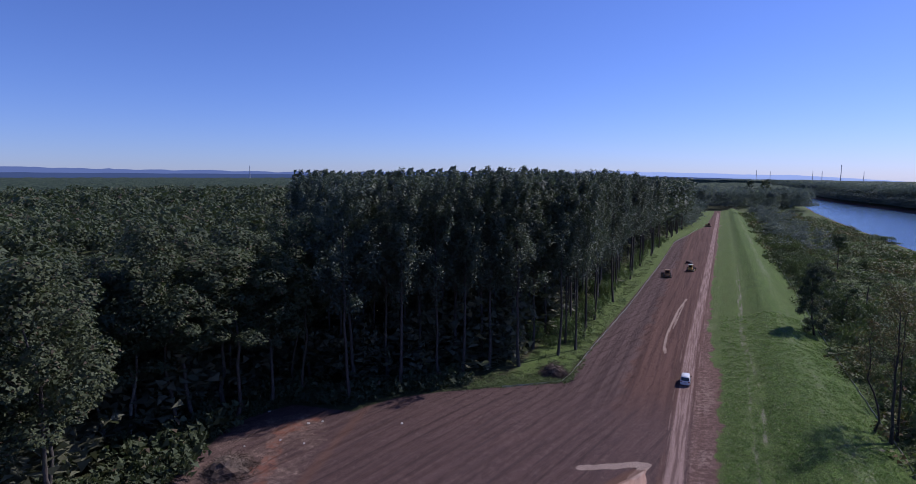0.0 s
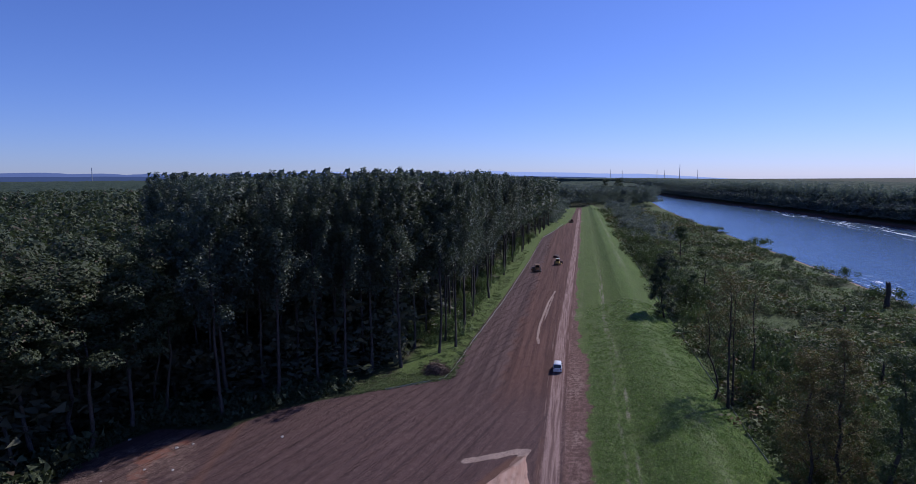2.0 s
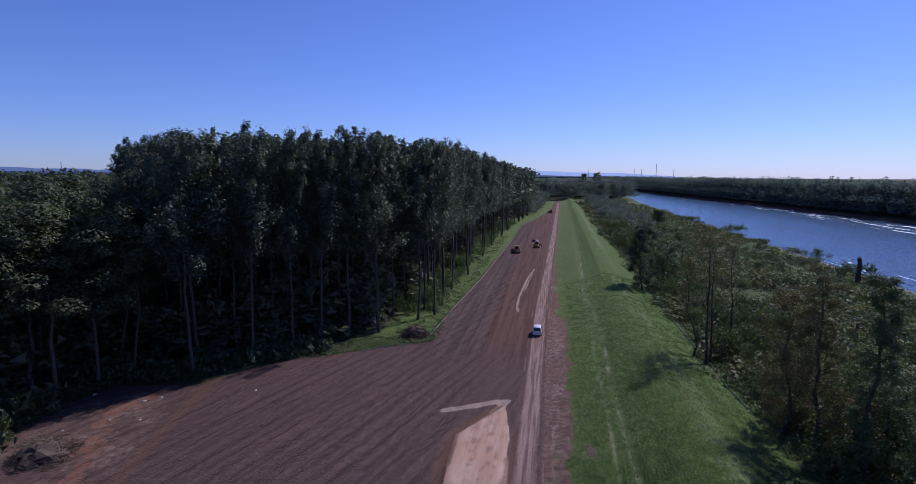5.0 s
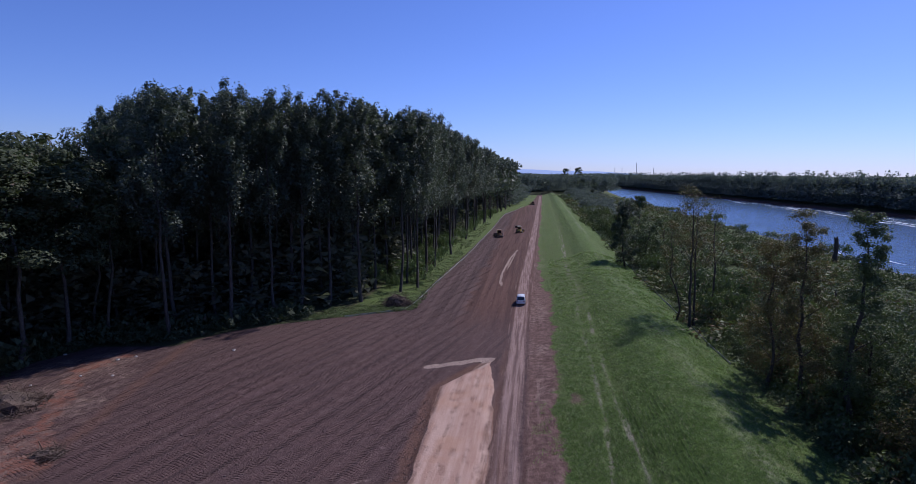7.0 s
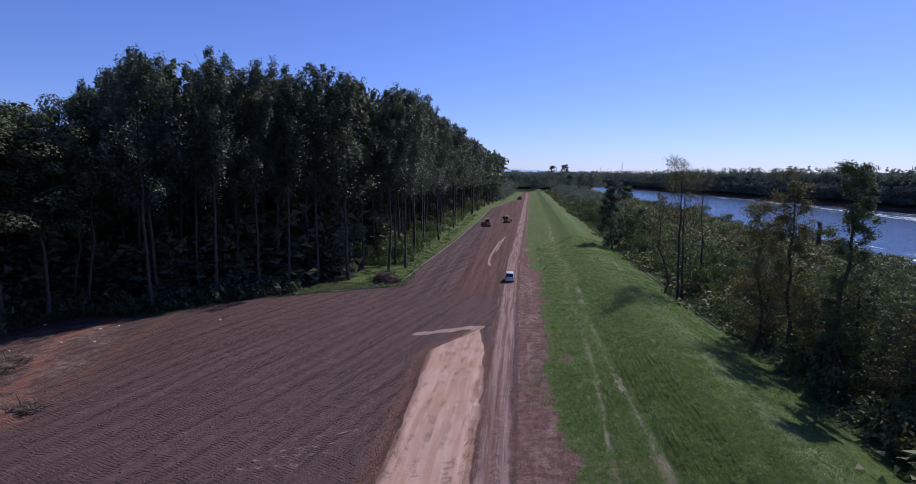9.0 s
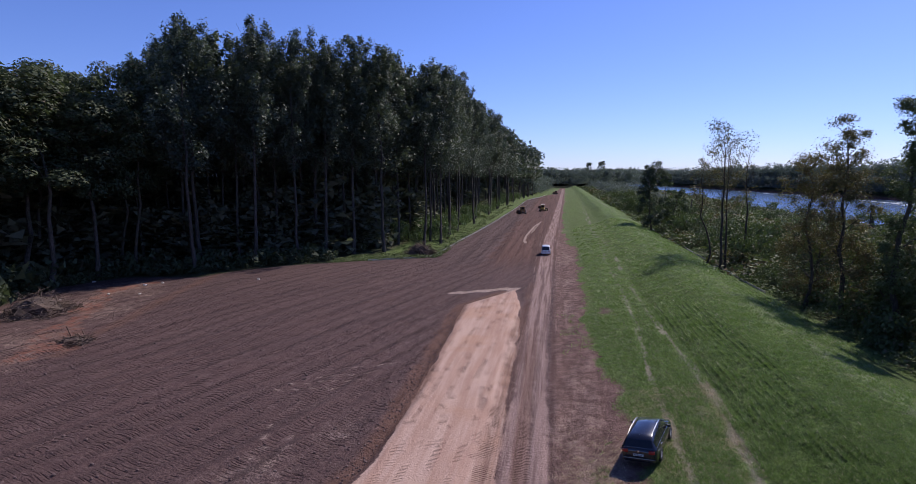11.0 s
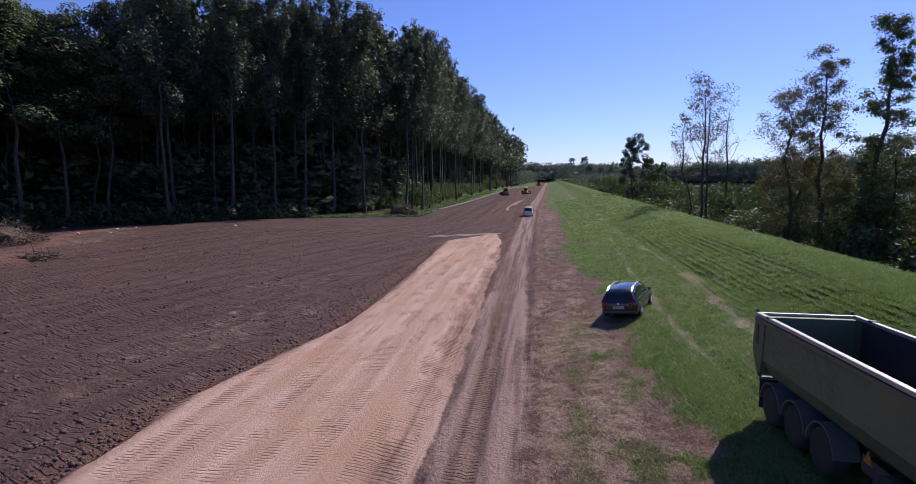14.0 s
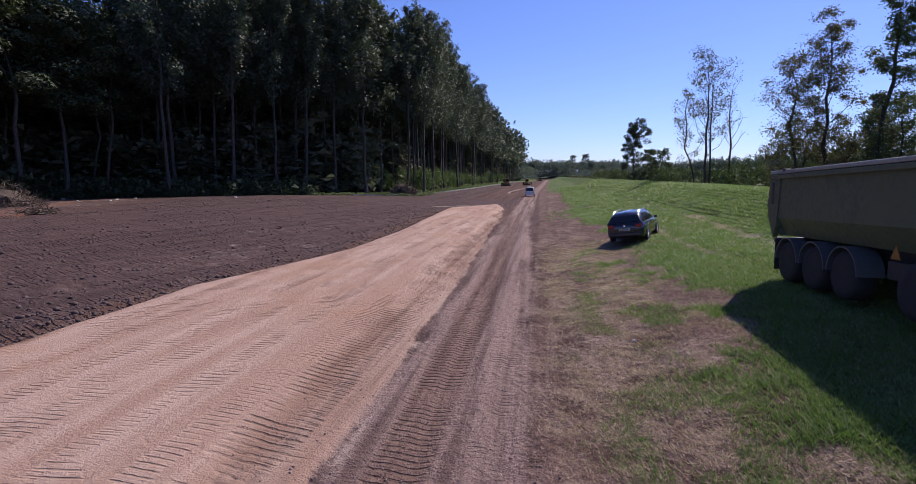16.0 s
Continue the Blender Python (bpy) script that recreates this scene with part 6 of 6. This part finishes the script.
# ---- tipper trailer ----
def tipper():
    OLIVE = paint("olive_steel", (0.104, 0.130, 0.078), 0.55, 0.2, 0.5, 1.2)
    INNER = paint("worn_inner_steel", (0.055, 0.052, 0.055), 0.6, 0.5, 0.5, 1.5)
    RAIL = paint("scuffed_rail", (0.36, 0.36, 0.32), 0.45, 0.3, 0.5, 3)
    FRAME = paint("chassis_paint", (0.040, 0.041, 0.045), 0.6, 0.1, 0.5, 2)
    FENDER = paint("fender_plastic", (0.075, 0.078, 0.082), 0.6, 0, 0.4, 2)
    ORANGE = paint("orange_marker", (0.30, 0.12, 0.02), 0.5)
    ob = thing("tipper_trailer", "olive grey steel tipper trailer with open load body on three axles", "truck")
    # y runs to the rear; the tub stands on its chassis
    w, top, knee, floor = 1.25, 2.80, 1.62, 1.16
    outer = [(-w, top), (-w, knee), (-w + 0.28, floor), (w - 0.28, floor), (w, knee), (w, top)]
    inner = [(w - 0.06, top), (w - 0.06, knee + 0.02), (w - 0.31, floor + 0.07), (-w + 0.31, floor + 0.07), (-w + 0.06, knee + 0.02), (-w + 0.06, top)]
    rings = [[(x, y, z) for x, z in outer + inner] for y in (-8.4, -0.35)]
    part("tub", loft(bmesh.new(), rings), OLIVE, ob)
    lining = [(x * 0.992, z + 0.008 if z < 2.5 else z - 0.02) for x, z in inner]
    bm = bmesh.new()
    loft(bm, [[(x, y, z) for x, z in lining + [(x * 0.985, z + (0.012 if z < 2.5 else 0)) for x, z in lining[::-1]]] for y in (-8.3, -0.42)])
    part("lining", bm, INNER, ob, "dark scuffed steel lining")
    part("tailgate", prism(bmesh.new(), [(-0.34, top - 0.03), (-0.04, top - 0.03), (0.10, 1.95), (0.0, 1.62), (-0.32, floor - 0.02), (-0.40, floor), (-0.34, 1.6)], -w + 0.1, w - 0.1, 0.02), OLIVE, ob)
    for s in (-1, 1):
        x0, x1 = sorted((s * (w - 0.10), s * (w + 0.035)))
        part("rear_post", prism(bmesh.new(), [(-0.62, top - 0.05), (0.0, top - 0.05), (0.16, 1.95), (0.06, 1.62), (-0.30, floor - 0.06), (-0.48, floor + 0.25), (-0.52, 1.75)], x0, x1, 0.02), OLIVE, ob)
        part("post_slot", box(bmesh.new(), (s * (w + 0.036) - 0.012, -0.26, 1.98), (s * (w + 0.036) + 0.012, -0.12, 2.55), 0.02), FRAME, ob, "dark slot in the post")
        part("top_rail", box(bmesh.new(), (s * w - 0.07, -8.45, top - 0.03), (s * w + 0.07, -0.05, top + 0.06), 0.02), RAIL, ob, "scuffed pale top rail")
        part("rail_lip", box(bmesh.new(), (s * (w + 0.06) - 0.03, -8.45, top - 0.16), (s * (w + 0.06) + 0.03, -0.1, top - 0.05), 0.015), OLIVE, ob)
        part("hinge", rod(bmesh.new(), (s * (w - 0.02), 0.03, top - 0.02), (s * (w - 0.02), 0.03, top + 0.14), 0.05, 0.035, 8), FRAME, ob)
        part("rail_clamp", box(bmesh.new(), (s * w - 0.09, -0.95, top + 0.02), (s * w + 0.09, -0.80, top + 0.09), 0.02), FRAME, ob)
        part("chassis_beam", box(bmesh.new(), (s * 0.45 - 0.08, -8.4, 0.78), (s * 0.45 + 0.08, -0.45, 1.12), 0.015), FRAME, ob)
        for k, y in enumerate((-1.05, -2.36, -3.67)):
            wheel_parts(ob, s * 1.0, y, 0.52, 0.52, 0.40, s, FRAME, 8)
            bm = bmesh.new()
            arc = [(y + 0.62 * math.cos(a), 0.52 + 0.62 * math.sin(a)) for a in np.linspace(math.pi * 0.98, math.pi * 0.02, 15)]
            arc2 = [(y + 0.58 * math.cos(a), 0.52 + 0.58 * math.sin(a)) for a in np.linspace(math.pi * 0.02, math.pi * 0.98, 15)]
            part("mudguard", prism(bm, arc + arc2, s * 0.72, s * 1.25), FENDER, ob, "blue-grey plastic mudguard")
        part("mud_flap", box(bmesh.new(), (s * 1.0 - 0.24, -0.40, 0.25), (s * 1.0 + 0.24, -0.38, 1.05), 0.005), RUBBER, ob)
        part("side_guard", box(bmesh.new(), (s * 0.92 - 0.02, -6.6, 0.60), (s * 0.92 + 0.02, -4.7, 0.95), 0.02), FRAME, ob)
        part("support_leg", box(bmesh.new(), (s * 0.75 - 0.09, -6.75, 0.10), (s * 0.75 + 0.09, -6.55, 0.95), 0.02), FRAME, ob)
        bm = bmesh.new()
        x = s * 1.22
        loft(bm, [[(x - 0.008, -5.55, 1.04), (x - 0.008, -5.27, 1.04), (x - 0.008, -5.41, 1.30)], [(x + 0.008, -5.55, 1.04), (x + 0.008, -5.27, 1.04), (x + 0.008, -5.41, 1.30)]])
        part("marker", bm, ORANGE, ob, "orange triangular marker")
        wheel_parts(ob, s * 1.0, -6.3 + 0.35, 0.52, 0.52, 0.40, s, FRAME, 8)
    part("underrun_bar", box(bmesh.new(), (-1.2, -0.35, 0.95), (1.2, -0.20, 1.10), 0.03), FRAME, ob)
    part("front_wall", box(bmesh.new(), (-w + 0.02, -8.46, floor), (w - 0.02, -8.36, top + 0.02), 0.02), OLIVE, ob)
    part("rear_rail", box(bmesh.new(), (-w, -0.10, top - 0.02), (w, 0.0, top + 0.05), 0.02), RAIL, ob, "scuffed pale rail")
    return ob


tip = tipper()
tip.matrix_basis = pose(6.04, 17.1, 1.27, -2.2, 0.0, 0.8)


# ---- crawler tractors at work up the field ----
def dozer(x, y, turn, colour, roof_colour, label, size=1.0):
    BODY = paint("machine_paint", colour, 0.5, 0, 0.5, 2)
    ROOF = paint("machine_roof", roof_colour, 0.5, 0, 0.3, 2)
    STEEL = paint("worn_steel", (0.12, 0.10, 0.09), 0.6, 0.6, 0.6, 3)
    ob = thing("bulldozer", label, "bulldozer")
    for s in (-1, 1):
        oval = [(1.6 * math.cos(a) + (0.5 if math.cos(a) > 0 else -0.5), 0.45 + 0.43 * math.sin(a)) for a in np.linspace(0, 2 * math.pi, 20, endpoint=False)]
        t_ = part("track", prism(bmesh.new(), oval, s * 1.15 - 0.3, s * 1.15 + 0.3, 0.03), STEEL, ob, "dirty steel crawler track")
        bm = bmesh.new()
        for k in range(12):
            box(bm, (s * 1.15 - 0.31, -1.9 + k * 0.33, 0.86), (s * 1.15 + 0.31, -1.84 + k * 0.33, 0.93))
        part("grouser", bm, STEEL, t_)
        part("push_arm", box(bmesh.new(), (s * 1.5 - 0.07, -0.2, 0.35), (s * 1.5 + 0.07, 2.7, 0.6), 0.03), BODY, ob)
    part("hull", box(bmesh.new(), (-0.85, -2.0, 0.55), (0.85, 1.0, 1.25), 0.06), BODY, ob)
    part("engine_hood", box(bmesh.new(), (-0.55, 0.3, 1.2), (0.55, 2.1, 1.95), 0.10, (0.9, 0.96)), BODY, ob)
    part("exhaust", rod(bmesh.new(), (0.3, 1.2, 1.9), (0.3, 1.2, 2.7), 0.06), STEEL, ob)
    cab = part("cab", box(bmesh.new(), (-0.75, -1.5, 1.2), (0.75, 0.3, 2.85), 0.08, (0.92, 0.92)), BODY, ob)
    for s in (-1, 1):
        part("cab_window", box(bmesh.new(), (s * 0.72 - 0.025, -1.3, 1.75), (s * 0.72 + 0.025, 0.1, 2.65), 0.01), GLASS, cab, "dark glass")
    part("rear_window", box(bmesh.new(), (-0.58, -1.50, 1.75), (0.58, -1.44, 2.65), 0.01), GLASS, cab, "dark glass")
    part("roof", box(bmesh.new(), (-0.82, -1.6, 2.82), (0.82, 0.4, 2.98), 0.05), ROOF, cab)
    blade = [(2.75 + 0.18 * ((z - 0.65) / 0.6) ** 2, z) for z in np.linspace(0.05, 1.3, 8)]
    part("blade", prism(bmesh.new(), blade + [(y_ - 0.12, z) for y_, z in blade[::-1]], -1.85, 1.85), STEEL, ob, "curved worn steel blade")
    part("ripper", box(bmesh.new(), (-0.5, -2.6, 0.4), (0.5, -1.95, 0.9), 0.05), STEEL, ob)
    ob.matrix_basis = pose(x, y, ground_at(x, y), 0, 0, turn) @ Matrix.Scale(size, 4)


dozer(-15.7, 234, 12, (0.34, 0.16, 0.05), (0.30, 0.17, 0.08), "dusty orange bulldozer standing on the bare soil", 1.05)
dozer(-7.7, 253, -5, (0.50, 0.34, 0.06), (0.65, 0.62, 0.52), "yellow bulldozer with a pale cab roof on the soil", 1.0)
dozer(-3.3, 486, 90, (0.30, 0.13, 0.06), (0.25, 0.14, 0.09), "reddish crawler machine far up the bare soil", 1.0)
# a dark soil mound stands in for the dug patch behind the yellow machine
rock("dug_patch_mound", -9.0, 276, 2.2, SOIL, "dark soil mound standing in for a dug patch", "soil heap", 2.2)

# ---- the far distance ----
# a flat blue glow paints the distance haze into the hills' colour
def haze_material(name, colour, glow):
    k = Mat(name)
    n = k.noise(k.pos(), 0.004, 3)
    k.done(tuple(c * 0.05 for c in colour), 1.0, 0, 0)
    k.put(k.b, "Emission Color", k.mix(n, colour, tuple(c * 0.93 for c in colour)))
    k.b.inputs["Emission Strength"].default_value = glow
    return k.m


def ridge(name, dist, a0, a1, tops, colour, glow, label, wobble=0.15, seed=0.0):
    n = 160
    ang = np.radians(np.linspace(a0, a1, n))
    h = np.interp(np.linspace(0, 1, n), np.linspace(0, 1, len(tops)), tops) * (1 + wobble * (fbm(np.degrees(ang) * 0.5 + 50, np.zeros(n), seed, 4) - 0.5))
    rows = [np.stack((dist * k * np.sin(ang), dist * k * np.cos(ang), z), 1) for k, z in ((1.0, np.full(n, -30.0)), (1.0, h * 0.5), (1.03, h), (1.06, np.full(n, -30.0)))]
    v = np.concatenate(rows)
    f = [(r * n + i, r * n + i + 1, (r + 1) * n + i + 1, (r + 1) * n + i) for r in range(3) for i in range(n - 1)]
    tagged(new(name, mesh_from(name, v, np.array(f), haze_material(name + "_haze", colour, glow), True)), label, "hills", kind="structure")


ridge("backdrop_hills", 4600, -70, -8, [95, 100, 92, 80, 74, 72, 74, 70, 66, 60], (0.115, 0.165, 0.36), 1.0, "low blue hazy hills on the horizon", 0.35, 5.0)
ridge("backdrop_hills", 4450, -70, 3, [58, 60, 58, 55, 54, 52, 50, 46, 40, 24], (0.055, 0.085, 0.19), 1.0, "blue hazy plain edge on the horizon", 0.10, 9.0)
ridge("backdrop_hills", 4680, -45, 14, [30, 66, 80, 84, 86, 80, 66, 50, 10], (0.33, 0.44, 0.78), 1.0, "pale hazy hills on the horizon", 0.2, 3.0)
MAST = paint("grey_mast", (0.35, 0.38, 0.45), 0.6)
for x, y, h, r in [(700, 4100, 112, 2.5), (560, 4150, 78, 2), (610, 4150, 75, 2), (820, 4120, 74, 2), (250, 4200, 82, 2), (330, 4200, 74, 2), (-3000, 3050, 112, 3)]:
    tagged(part("chimney", rod(bmesh.new(), (x, y, -5), (x, y, h), r, r * 0.6, 8), MAST), "thin pale chimney far on the horizon", "chimney", "chimneys on the horizon")
